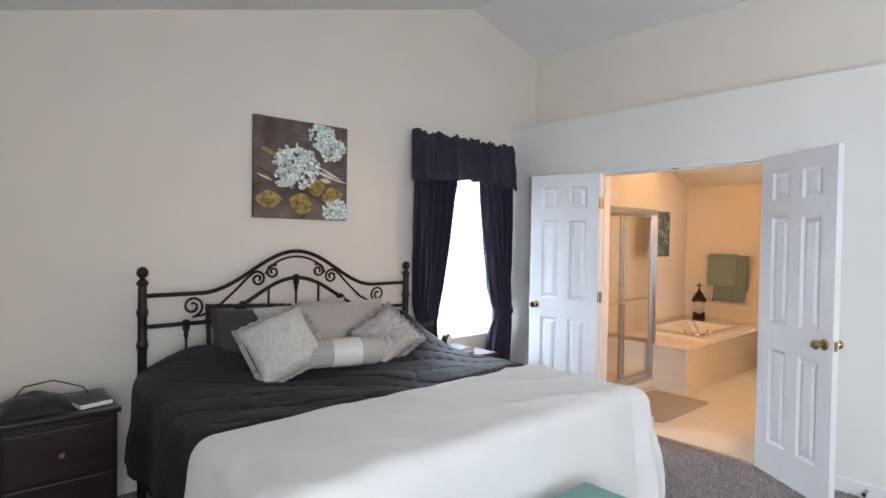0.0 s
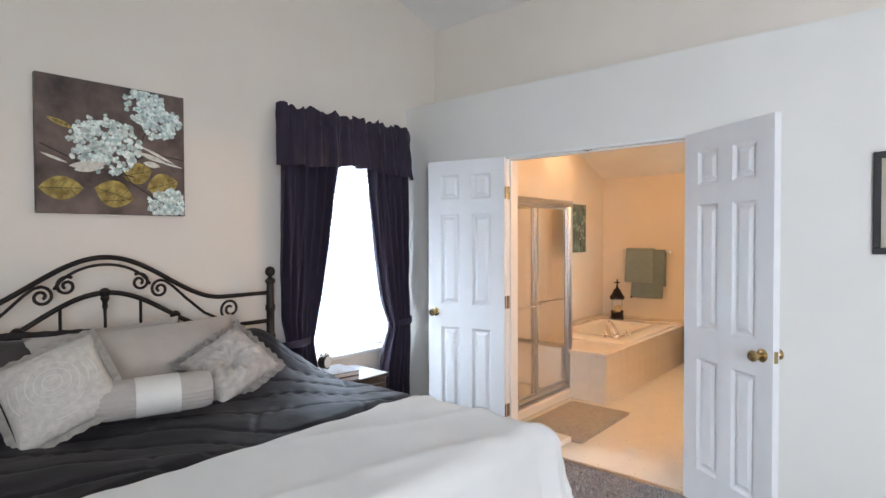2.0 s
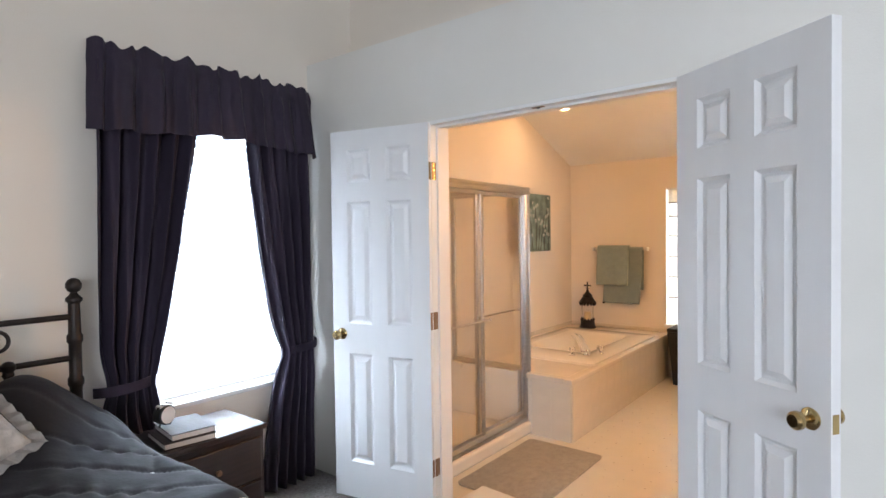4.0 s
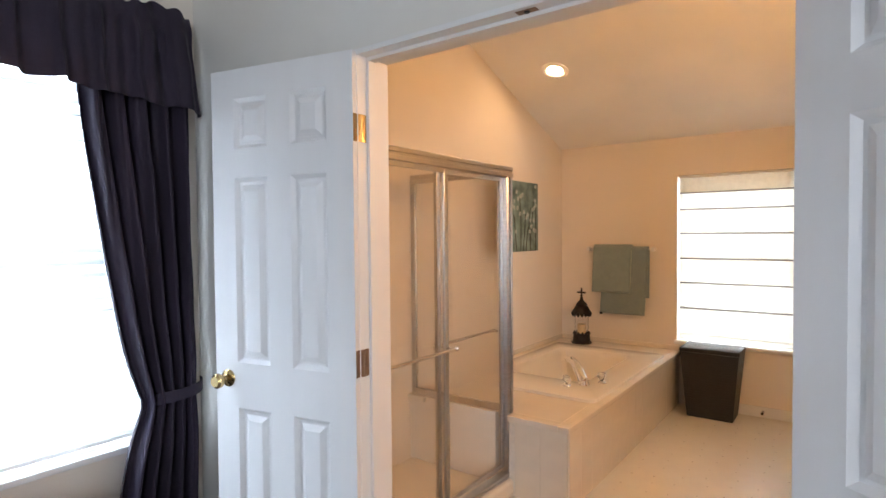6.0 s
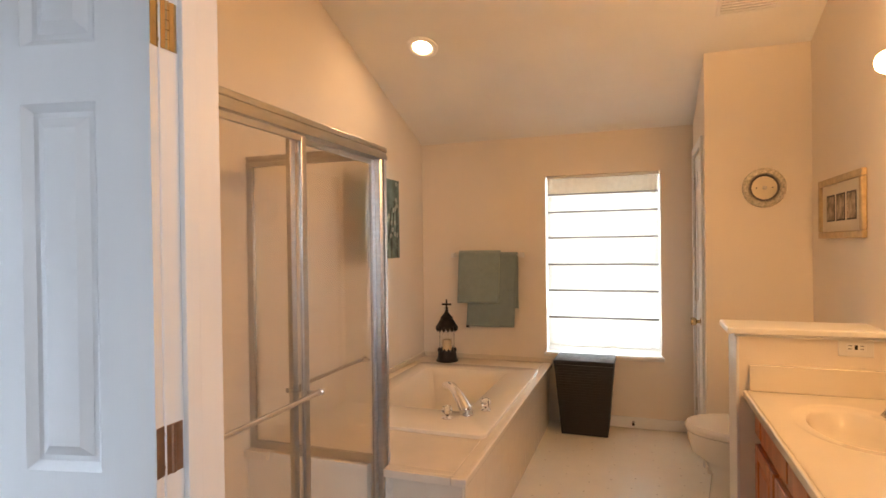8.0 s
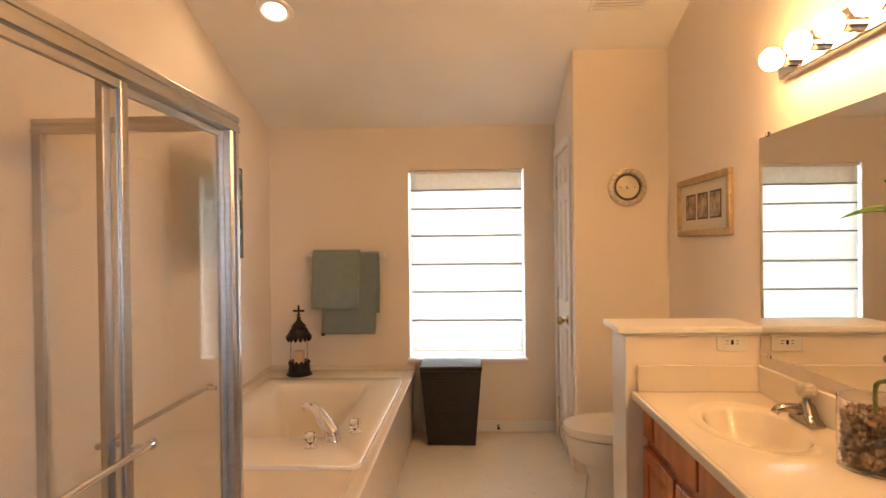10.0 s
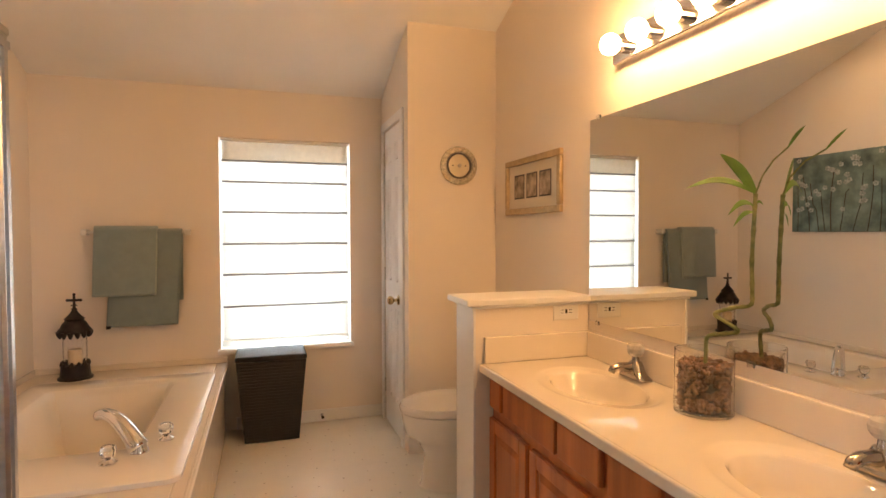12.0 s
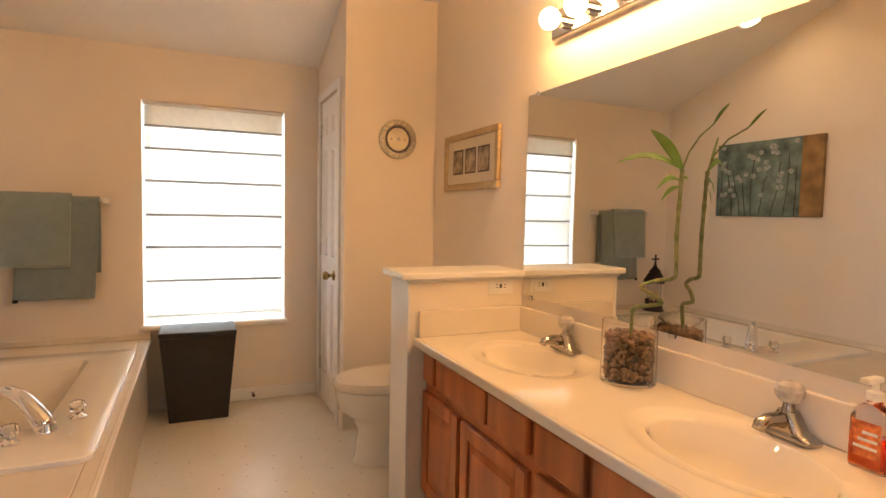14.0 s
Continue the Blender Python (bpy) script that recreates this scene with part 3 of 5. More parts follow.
def scroll(cx, cz, r, turns, start, spin, lead):
    """A flat spiral that runs out into a lead of points."""
    pts = []
    n = int(22 * turns)
    for k in range(n + 1):
        f = k / n
        a = start + spin * 2 * math.pi * turns * (1 - f)
        q = r * (.22 + .78 * f)
        pts.append((cx + q * math.cos(a), 0, cz + q * math.sin(a)))
    return pts + [(x, 0, z) for x, z in lead]


for s in (-1, 1):
    w = []
    w.append(scroll(s * .655, 1.06, .062, 1.6, radians(-90), -s, [(s * .60, 1.004), (s * .50, 1.055), (s * .40, 1.145), (s * .33, 1.215), (s * .29, 1.246), (s * .262, 1.253)]))
    w.append(scroll(s * .262, 1.205, .048, 1.5, radians(60 if s > 0 else 120), s, []))
    w.append(scroll(s * .162, 1.248, .046, 1.5, radians(120 if s > 0 else 60), -s, []))
    for p in w:
        part("scroll", tube(bmesh.new(), p, .0075, 8), M_IRON, bed, smooth=True)
inner = [(-.213, 0, 1.235)] + [(.021 * k, 0, arch(.021 * k, 1.135, .245, .61) - .036 - .02 * (abs(k) / 9) ** 4) for k in range(-9, 10)] + [(.213, 0, 1.235)]
part("inner_arch", tube(bmesh.new(), inner, .0075, 8), M_IRON, bed, smooth=True)
part("mattress", box(bmesh.new(), -.945, .945, -1.88, -.04, .36, .685, .05, 4), M_BLANKET, bed)
part("box_spring", box(bmesh.new(), -.945, .945, -1.88, -.04, .16, .355, .02, 2), M_TAUPE, bed)
for sx in (-1, 1):
    part("side_rail", box(bmesh.new(), sx * .955 - .012, sx * .955 + .012, -1.88, -.02, .17, .23, .003), M_IRON, bed)
    for y in (-1.8, -.9):
        part("foot", box(bmesh.new(), sx * .85 - .025, sx * .85 + .025, y - .025, y + .025, .003, .158, .004), M_BLACK, bed)


def drape(name, x0, x1, y0, y1, top, hx, hy, material, m_label, cat, nx, ny, puff, r=.06, thick=.012, flare=.05):
    """Cloth over the bed: hangs hx over both sides and hy over the foot (y0)."""
    def fall(s):
        if s < math.pi / 2 * r:
            return r * math.sin(s / r), r * (1 - math.cos(s / r))
        return r, r + s - math.pi / 2 * r

    def f(u, v):
        fx, fy = x0 - hx + u * (x1 - x0 + 2 * hx), y0 - hy + v * (y1 - y0 + hy)
        sx = max(0, x0 - fx, fx - x1)
        sy = max(0, y0 - fy)
        cx, cy = min(max(fx, x0), x1), max(fy, y0)
        side = -1 if fx < x0 else 1
        ox, dx = fall(sx)
        oy, dy = fall(sy)
        down = min(max(dx, dy) + .18 * min(dx, dy), top - .05)
        out = flare * min(1, down / .45)
        fold = .012 * math.sin(fx * 11 + 2.2 * math.sin(fy * 3)) + .02 * wob(fx, fy, 3.1, 5) if sy > sx else .02 * math.sin(fy * 13 + 1.7) + .02 * wob(fx, fy, 5.2, 6)
        k = min(1, down / .25)
        x = cx + side * (ox if sx else 0) + (side * (out + fold * k) if sx > sy and sx > 0 else 0)
        y = cy - (oy if sy else 0) - (out + fold * k if sy >= sx and sy > 0 else 0)
        if sx and sy:
            x += side * (.03 + out * .6)
            y -= .03 + out * .6
        z = top - down + puff(fx, fy, 1 - k)
        return Vector((x, y, max(z, .045)))

    ob = part(name, sheet(bmesh.new(), f, nx, ny, thick), material, smooth=True)
    return tagged(ob, m_label, cat)


def quilt_puff(x, y, k):
    w = .05 * math.sin(x * 4.1 + y * 3) + .13 * wob(x, y, 1.7, 1.9)
    a = (x * .62 + y * .95 + w) / .185
    b = (x * .95 - y * .50 + .5 * w) / .46
    da, db = abs(a - round(a)) * .165, abs(b - round(b)) * .42
    puff = .006 * (1 - math.exp(-(da / .009) ** 2)) + .003 * min(1, da / .08) ** .6
    if math.floor(a) % 3 == 1:
        puff += .008 * (1 - math.exp(-(db / .013) ** 2)) - .004
    pucker = .006 * math.sin(b * 34 + 3 * wob(x, y, 4.2, 6)) * math.exp(-(da / .03) ** 2) * max(0, wob(x, y, 7.7, 4) + .35)
    hump = .25 * math.exp(-((x - 3.03) / .24) ** 2 - ((y - 3.955) / .26) ** 2) + .15 * math.exp(-((x - 1.736) / .32) ** 2 - ((y - 3.975) / .25) ** 2)
    crease = .022 * wob(x, y, 8.8, 3.2) + .006 * wob(x, y, 2.8, 9)
    return puff + pucker + (hump + crease) * k + .004 - .035 * max(0, min(1, (3.005 - y) / .10))


def fleece_puff(x, y, k):
    w = .010 * wob(x, y, .4, 3) + .006 * wob(x, y, 4.4, 8)
    crease = .012 * max(0, math.sin(x * 9 + y * 17 + 2 * wob(x, y, 1.2, 2))) ** 6 * (1 if x > 2.53 else .3)
    return w + crease * k + .026


drape("comforter", 1.436, 3.296, 2.825, 4.045, .695, .46, 0, M_QUILT, "charcoal quilted comforter rumpled over the bed", "comforter", 260, 150, quilt_puff)
drape("blanket", 1.39, 3.25, 2.295, 2.90, .705, .52, .60, M_BLANKET, "white fleece blanket spread over the foot of the bed", "blanket", 130, 70, fleece_puff, r=.07, thick=.008)


def cushion(name, w, h, d, m, material, label, ruffle=0.0, crumple=0.0, parent=None, cat="pillow"):
    """A stuffed cushion: local x across, z up, y through it."""
    bm = bmesh.new()
    n = 54 if crumple else 26

    def f(s):
        def g(u, v):
            a, b = 2 * u - 1, 2 * v - 1
            e = max(0, (1 - abs(a) ** 3.2)) ** .5 * max(0, (1 - abs(b) ** 3.2)) ** .5
            pinch = 1 - .06 * (1 - abs(b) ** 2) * abs(a) ** 4
            pinch2 = 1 - .06 * (1 - abs(a) ** 2) * abs(b) ** 4
            q, th = math.hypot(a, b), math.atan2(b, a)
            tuft = 1 - crumple * math.exp(-(q / .24) ** 2)
            rays = crumple * .020 * math.sin(9 * th + 3 * wob(a, b, s + 2.2, 1.3)) * math.exp(-((q - .42) / .30) ** 2)
            folds = crumple * (.035 * wob(a, b, s + w * 7, 1.6) + .016 * wob(a, b, 4.4, 4.5))
            y = s * d / 2 * e * tuft + (rays + folds) * e + .004 * wob(a * 7, b * 6, s * 3.3) * e + .008 * wob(a * 3, b * 3, w * 11) * (1 if e > .05 else 0)
            return Vector((a * w / 2 * pinch, y, b * h / 2 * pinch2))
        return g
    sheet(bm, f(1), n, n)
    sheet(bm, f(-1), n, n)
    bmesh.ops.remove_doubles(bm, verts=bm.verts, dist=.0015)
    bmesh.ops.recalc_face_normals(bm, faces=bm.faces)
    ob = thing(name, label, cat, m)
    part("cushion_body", bm, material, ob, smooth=True)
    if ruffle:
        pts = []
        for k in range(160):
            a = k / 160 * 4
            i, q = int(a), a - int(a)
            c = [(-1, -1), (1, -1), (1, 1), (-1, 1)]
            p = Vector(c[i]).lerp(Vector(c[(i + 1) % 4]), q)
            pts.append(p)
        bm = bmesh.new()
        ri, ro = [], []
        for k, p in enumerate(pts):
            wv = ruffle * .35 * math.sin(k * 1.25)
            ri.append(bm.verts.new((p.x * w * .485, 0, p.y * h * .485)))
            ro.append(bm.verts.new((p.x * (w / 2 + ruffle), wv, p.y * (h / 2 + ruffle))))
        fs = []
        for k in range(160):
            j = (k + 1) % 160
            fs.append(bm.faces.new((ri[k], ri[j], ro[j], ro[k])))
        bmesh.ops.solidify(bm, geom=fs, thickness=.003)
        part("flange", bm, material, ob, smooth=True)
    return ob


cushion("pillow", .48, .44, .18, pose(1.996, 3.975, .84, -20, 3, -4), M_SHAM, "dark brown sham leaning on the headboard", .02)
cushion("pillow", .62, .50, .14, pose(2.376, 4.01, .815, -13, -1, 0), M_TAUPE, "beige pillow behind the taupe sham")
cushion("pillow", .96, .50, .19, pose(2.476, 3.885, .825, -26, 0, 2), M_TAUPE, "large taupe pillow leaning on the headboard", .0)
p = cushion("pillow", .37, .37, .15, pose(2.036, 3.665, .875, -42, -22, -12), M_PILLOW, "cream throw pillow embroidered with rings", .022)
for k in range(5):
    r = .033 + k * .028
    part("embroidery", tube(bmesh.new(), [(r * math.cos(a * math.pi / 24), -.074 + .030 * (r / .16) ** 3.0 - .0035, r * math.sin(a * math.pi / 24)) for a in range(48)], .0022, 5, closed=True), M_BAND, p)
cushion("pillow", .35, .31, .16, pose(2.765, 3.685, .845, -48, -24, 6), M_TUFTED, "tufted taupe satin pillow with a flanged edge", .03, .62)
# bolster with a satin band
bol = thing("bolster_pillow", "grey gathered bolster with an ivory satin band", "pillow", pose(2.345, 3.525, .815, 0, 0, -17))


def roll_part(x0, x1, r, m_, gath, nm):
    def f(u, v):
        a = 2 * math.pi * v
        x = x0 + (x1 - x0) * u
        end = abs(x) / .215
        q = r * (1 - .35 * max(0, end - .8) ** 1.5 * 4) * (1 + gath * math.sin(a * 26) * .02) * (1 + .03 * wob(x * 3, a, .4, 1))
        return Vector((x, q * math.cos(a), q * .88 * math.sin(a)))
    bm = sheet(bmesh.new(), f, 14, 80)
    bmesh.ops.remove_doubles(bm, verts=bm.verts, dist=.0004)
    bmesh.ops.holes_fill(bm, edges=bm.edges)
    part(nm, bm, m_, bol, smooth=True)


roll_part(-.215, .215, .088, M_TAUPE, 1, "bolster_body")
roll_part(-.075, .09, .0925, M_BAND, 0, "band")

# bench at the foot of the bed
be = thing("upholstered_bench", "low teal upholstered bench at the foot of the bed", "bench", pose(2.17, 1.955, 0))
part("cushion", box(bmesh.new(), -.47, .47, -.13, .14, .34, .48, .03, 4), M_TEAL, be, smooth=True)
part("seat_rail", box(bmesh.new(), -.45, .45, -.115, .125, .28, .339, .004), M_CHERRY, be)
for sx in (-.42, .42):
    for sy in (-.09, .10):
        part("leg", box(bmesh.new(), sx - .02, sx + .02, sy - .02, sy + .02, .002, .2795, .004), M_CHERRY, be)

# ---- canvas over the bed ----
PX0, PX1, PZ0, PZ1 = 2.118, 2.816, 1.597, 2.263
pic = thing("canvas_painting", "square canvas of pale hydrangeas and gold leaves on brown", "painting", pose(PX0, YH - .001, PZ0))
PW, PH = PX1 - PX0, PZ1 - PZ0
part("canvas", box(bmesh.new(), 0, PW, -.034, 0, 0, PH, .003), M_CANVAS, pic)


def petal(bm, x, z, r, y, rnd, n=7, stretch=1.0, ang=0.0):
    c, s = math.cos(ang), math.sin(ang)
    vs = []
    for k in range(n):
        a = 2 * math.pi * k / n
        q = r * (1 + .25 * rnd.uniform(-1, 1))
        px, pz = q * math.cos(a) * stretch, q * math.sin(a)
        vs.append(bm.verts.new((x + px * c - pz * s, y, z + px * s + pz * c)))
    bm.faces.new(vs)


def leaf_flat(bm, x, z, length, width, ang, y):
    c, s = math.cos(ang), math.sin(ang)
    n = 8
    up = [(length * k / n, width * math.sin(math.pi * k / n) ** .8) for k in range(n + 1)]
    pts = up + [(a, -b) for a, b in up[-2:0:-1]]
    bm.faces.new([bm.verts.new((x + a * c - b * s, y, z + a * s + b * c)) for a, b in pts])


rnd = random.Random(7)
for k, (u, v, ln, wd, a) in enumerate(((.01, .18, .19, .058, .03), (.35, .20, .19, .070, -.30), (.54, .30, .15, .058, .28), (.71, .21, .17, .066, .30), (.06, .69, .12, .014, -.35), (.40, .10, .14, .030, .10))):
    gold = bmesh.new()
    leaf_flat(gold, u * PW, v * PH, ln, wd, a, -.0352 - .0002 * k)
    lf = part("gold_leaf", gold, M_PGOLD, pic)
    vein = bmesh.new()
    ax, az = math.cos(a), math.sin(a)
    tube(vein, [(u * PW + q * ln * ax, -.0368, v * PH + q * ln * az) for q in (.04, .5, .94)], .0014, 4)
    for q in (.28, .48, .68):
        for sd in (-1, 1):
            tube(vein, [(u * PW + q * ln * ax, -.0368, v * PH + q * ln * az), (u * PW + (q + .13) * ln * ax - sd * wd * .62 * az, -.0368, v * PH + (q + .13) * ln * az + sd * wd * .62 * ax)], .0009, 4)
    part("vein", vein, M_STEM_SHADE, lf)
stem = bmesh.new()
for pts in (((.95, .02), (.60, .25), (.45, .48)), ((.02, .50), (.30, .36), (.62, .30)), ((.75, .80), (.66, .55), (.60, .40)), ((.99, .47), (.75, .50), (.60, .42))):
    tube(stem, [(u * PW, -.0352, v * PH) for u, v in pts], .0035, 4)
part("stem", stem, M_STEM_SHADE, pic)
for cu, cv, rr, n in ((.42, .53, .135, 300), (.70, .87, .085, 130), (.82, .76, .085, 130), (.87, .09, .085, 140)):
    bm = bmesh.new()
    for k in range(n):
        a, q = rnd.uniform(0, 2 * math.pi), rr * math.sqrt(rnd.random()) * (1 + .12 * math.sin(5 * rnd.random()))
        petal(bm, min(PW - .016, max(.016, cu * PW + 1.15 * q * math.cos(a))), min(PH - .016, max(.016, cv * PH + q * math.sin(a))), rnd.uniform(.009, .017), -.0362 - .00002 * k, rnd)
    part("blossom", bm, M_PAQUA, pic)
for x, z, ln, wd, a in ((.02, .43, .12, .007, -.35), (.19, .35, .15, .020, .10), (.22, .32, .15, .024, .30), (.64, .50, .16, .013, -.30), (.68, .42, .09, .016, -.15), (.66, .55, .20, .008, -.42), (.80, .44, .13, .006, -.2)):
    bm = bmesh.new()
    leaf_flat(bm, x * PW, z * PH, ln, wd, a, -.0415 - x * .0005)
    part("brush_stroke", bm, M_PWHITE, pic, "ivory brush stroke")

# ---- curtains ----
CYF = 4.19


def gather(x, amp=.02, f=62):
    return amp * (.65 * math.sin(f * x) + .35 * math.sin(2.3 * f * x + 1.1))


cur = thing("window_curtain", "aubergine curtain panels tied back under a ruffled valance", "curtain", pose(0, 0, 0))
part("curtain_rod", tube(bmesh.new(), [(3.44, YH - .005, 2.265), (3.44, CYF + .02, 2.265), (4.52, CYF + .02, 2.265), (4.52, YH - .005, 2.265)], .009, 10), M_WHITEP, cur)


def valance(u, v):
    x = 3.385 + 1.19 * u
    zb = 1.935 + .035 * math.exp(-((u - .5) / .24) ** 2) - .006 * math.sin(40 * u)
    zt = 2.325 + .010 * math.sin(95 * u + 2 * math.sin(9 * u)) + .012 * math.sin(37 * u + 1)
    z = zb + (zt - zb) * v
    pinch = math.exp(-((z - 2.262) / .03) ** 2)
    amp = .028 * (1 - v * .35) * (1 - .75 * pinch)
    side = max(0, (abs(u - .5) - .47) / .03)
    return Vector((x + .006 * math.sin(60 * u) + (u - .5) * .05 * (1 - v), CYF - .028 - .035 * (1 - v) + gather(x + .02 * wob(x, z, 1.0, 3), amp * (1 + .5 * wob(x, z, 2.0, 7)), 46) + .012 * wob(x, z, 3.0, 9) + .075 * side, z))


part("valance", sheet(bmesh.new(), valance, 220, 26, .003), M_CURTAIN, cur, "gathered valance with a ruffled heading", smooth=True)


def panel(side):
    def f(u, v):
        z = .02 + 2.22 * v
        tie = .80
        if side < 0:
            a = 3.395
            inner_top, inner_tie, inner_bot = 3.855, 3.615, 3.78
        else:
            a = 4.565
            inner_top, inner_tie, inner_bot = 4.15, 4.335, 4.20
        if z > tie:
            q = min(1, (z - tie) / (1.95 - tie)) ** .75
            inner = inner_tie + (inner_top - inner_tie) * q
        else:
            q = 1 - (z / tie) ** 1.6
            inner = inner_tie + (inner_bot - inner_tie) * q * .9
        pinch = math.exp(-((z - tie) / .10) ** 2)
        outer = a + side * (-.02) * pinch
        x = outer + (inner - outer) * u
        amp = .034 * (1 - .45 * pinch)
        yy = CYF + .012 + amp * math.sin(u * 33 + .6 * math.sin(z * 2.1) + side) + .012 * math.sin(u * 71 + z * 1.3) - .025 * pinch + .010 * wob(x * 2, z, side, 4)
        return Vector((x, min(yy, YH - .012), z))
    return f


for s in (-1, 1):
    part("panel", sheet(bmesh.new(), panel(s), 110, 70, .003), M_CURTAIN, cur, smooth=True)
    xa, xb = (3.375, 3.615) if s < 0 else (4.36, 4.585)
    bm = sheet(bmesh.new(), lambda u, v: Vector(((xa + xb) / 2 - (xb - xa) / 2 * 1.04 * math.cos(math.pi * u), CYF + .03 - .085 * math.sin(math.pi * u), .78 + .045 * v + .025 * (u if s > 0 else 1 - u) * s)), 20, 3, .004)
    part("tieback", bm, M_CURTAIN, cur, smooth=True)

# ---- bathroom: shower ----
SX1, SY = 5.99, 3.54
DK = .452  # tub deck
sh = thing("shower_enclosure", "framed sliding glass shower in aluminium", "shower", pose(0, 0, 0))
part("shower_curb", box(bmesh.new(), XB + .001, SX1 + .003, SY - .05, SY + .06, .004, .095, .02, 3), M_ACRYL, sh, "cream moulded shower curb")
part("shower_pan", box(bmesh.new(), XB + .001, SX1, SY + .06, YB - .001, .004, .05, .01), M_ACRYL, sh)
part("knee_wall", box(bmesh.new(), SX1 - .035, SX1 + .035, SY + .061, YB - .001, .051, DK - .004, .003), M_ACRYL, sh)
ZT = 1.80


def rail_profile(bm, axis, a0, a1, c, z0, z1, w):
    """A stepped aluminium extrusion along x or y."""
    h = z1 - z0
    half = [(w / 2, 0), (w / 2, .34), (w * .38, .38), (w * .38, .6), (w * .46, .64), (w * .46, .92), (w * .40, 1.0)]
    out = [(c + a, z0 + b * h) for a, b in half] + [(c - a, z0 + b * h) for a, b in half[::-1]]
    prism(bm, out, {"x": "x", "y": "y"}[axis], a0, a1)


bm = bmesh.new()
rail_profile(bm, "x", XB + .002, SX1 + .028, SY, ZT - .055, ZT, .056)
part("head_rail", bm, M_ALU, sh)
bm = bmesh.new()
rail_profile(bm, "x", XB + .002, SX1 - .026, SY, .096, .125, .052)
part("sill_track", bm, M_ALU, sh)
prof = []
for dx, h in ((-.030, .018), (-.022, .025), (-.018, .025), (-.018, .017), (-.008, .017), (-.006, .028), (.007, .028), (.009, .020), (.015, .020), (.017, .024), (.024, .024)):
    prof.append((dx, h))
out = [(SX1 + a, SY - b) for a, b in prof] + [(SX1 + a, SY + b) for a, b in prof[::-1]]
part("corner_post", prism(bmesh.new(), out, "z", .096, ZT - .056), M_ALU, sh, "ribbed aluminium corner post")
part("wall_jamb", box(bmesh.new(), XB + .001, XB + .026, SY - .025, SY + .025, .126, ZT - .056, .002), M_ALU, sh)
# return panel on the knee wall
bm = bmesh.new()
rail_profile(bm, "y", SY + .03, YB - .002, SX1, ZT - .05, ZT, .036)
box(bm, SX1 - .016, SX1 + .016, SY + .03, YB - .002, DK - .003, DK + .035, .002)
box(bm, SX1 - .016, SX1 + .016, YB - .035, YB - .002, DK + .035, ZT - .05, .002)
part("return_frame", bm, M_ALU, sh)
g = part("return_glass", B(SX1 - .003, SX1 + .003, SY + .03, YB - .036, DK + .036, ZT - .051), M_OBSCURE, sh)
g.visible_shadow = False
XM = 5.385
for nm, x0, x1, y in (("sliding_door", XM - .03, SX1 - .032, SY + .012), ("sliding_door", XB + .028, XM + .03, SY - .012)):
    fr = bmesh.new()
    for a in ((x0, x0 + .028, .15, ZT - .06), (x1 - .028, x1, .15, ZT - .06)):
        box(fr, a[0], a[1], y - .009, y + .009, a[2], a[3], .003)
    box(fr, x0 + .028, x1 - .028, y - .008, y + .008, .15, .172, .002)
    box(fr, x0 + .028, x1 - .028, y - .008, y + .008, ZT - .08, ZT - .06, .002)
    d = part(nm, fr, M_ALU, sh, "aluminium framed sliding door")
    g = part("pane", B(x0 + .028, x1 - .028, y - .0025, y + .0025, .172, ZT - .08), M_SHGLASS, d)
    g.visible_shadow = False
for x0, x1, y in ((XB + .05, XM + .03, SY - .062), (XM + .01, SX1 - .06, SY + .055)):
    bm = tube(bmesh.new(), [(x0, y, .907), (x1, y, .907)], .008, 10)
    for x in (x0 + .02, x1 - .016):
        tube(bm, [(x, y, .907), (x, SY + (.022 if y > SY else -.022), .907)], .007, 8)
    lathe(bm, [(.012, 0), (.012, .014)], 12, m=Matrix.Translation((x1 - .004, y, .907)) @ Matrix.Rotation(radians(90), 4, "Y"))
    part("towel_handle", bm, M_CHROME, sh, "chrome bar handle", smooth=True)

# ---- tub in its tiled deck ----
TX0, TX1, TY0, TY1 = 6.385, 7.872, 3.196, 4.115


def rounded(x0, x1, y0, y1, r, n=8):
    pts = []
    for cx, cy, a0 in ((x1 - r, y1 - r, 0), (x0 + r, y1 - r, 90), (x0 + r, y0 + r, 180), (x1 - r, y0 + r, 270)):
        for k in range(n + 1):
            a = radians(a0 + 90 * k / n)
            pts.append((cx + r * math.cos(a), cy + r * math.sin(a)))
    return pts


def loft(bm, loops, close_last=True):
    rings = [[bm.verts.new(p) for p in lp] for lp in loops]
    n = len(rings[0])
    for q, w in zip(rings, rings[1:]):
        for k in range(n):
            bm.faces.new((q[k], q[(k + 1) % n], w[(k + 1) % n], w[k]))
    if close_last:
        bm.faces.new(rings[-1])
    bmesh.ops.recalc_face_normals(bm, faces=bm.faces)
    return rings


deck = thing("tub_deck", "cream tiled tub surround with a low front", "tub surround", pose(0, 0, 0))
bm = bmesh.new()
YF = 3.15
box(bm, 5.93, XW - .001, YF, TY0 + .02, DK - .035, DK, .006)
box(bm, 5.93, XW - .001, TY1 - .02, YB - .001, DK - .035, DK, .003)
box(bm, 5.995, TX0 + .02, TY0 + .02, TY1 - .02, DK - .035, DK, .003)
box(bm, 5.93, 5.995, TY0 + .02, SY - .03, DK - .035, DK, .003)
box(bm, TX1 - .02, XW - .001, TY0 + .02, TY1 - .02, DK - .035, DK, .003)
part("deck_top", bm, M_TILE, deck, "glazed cream deck top")
bm = bmesh.new()
box(bm, 5.96, XW - .001, YF + .022, YF + .05, .004, DK - .036)
box(bm, 5.96, 5.99, YF + .05, SY - .026, .004, DK - .036)
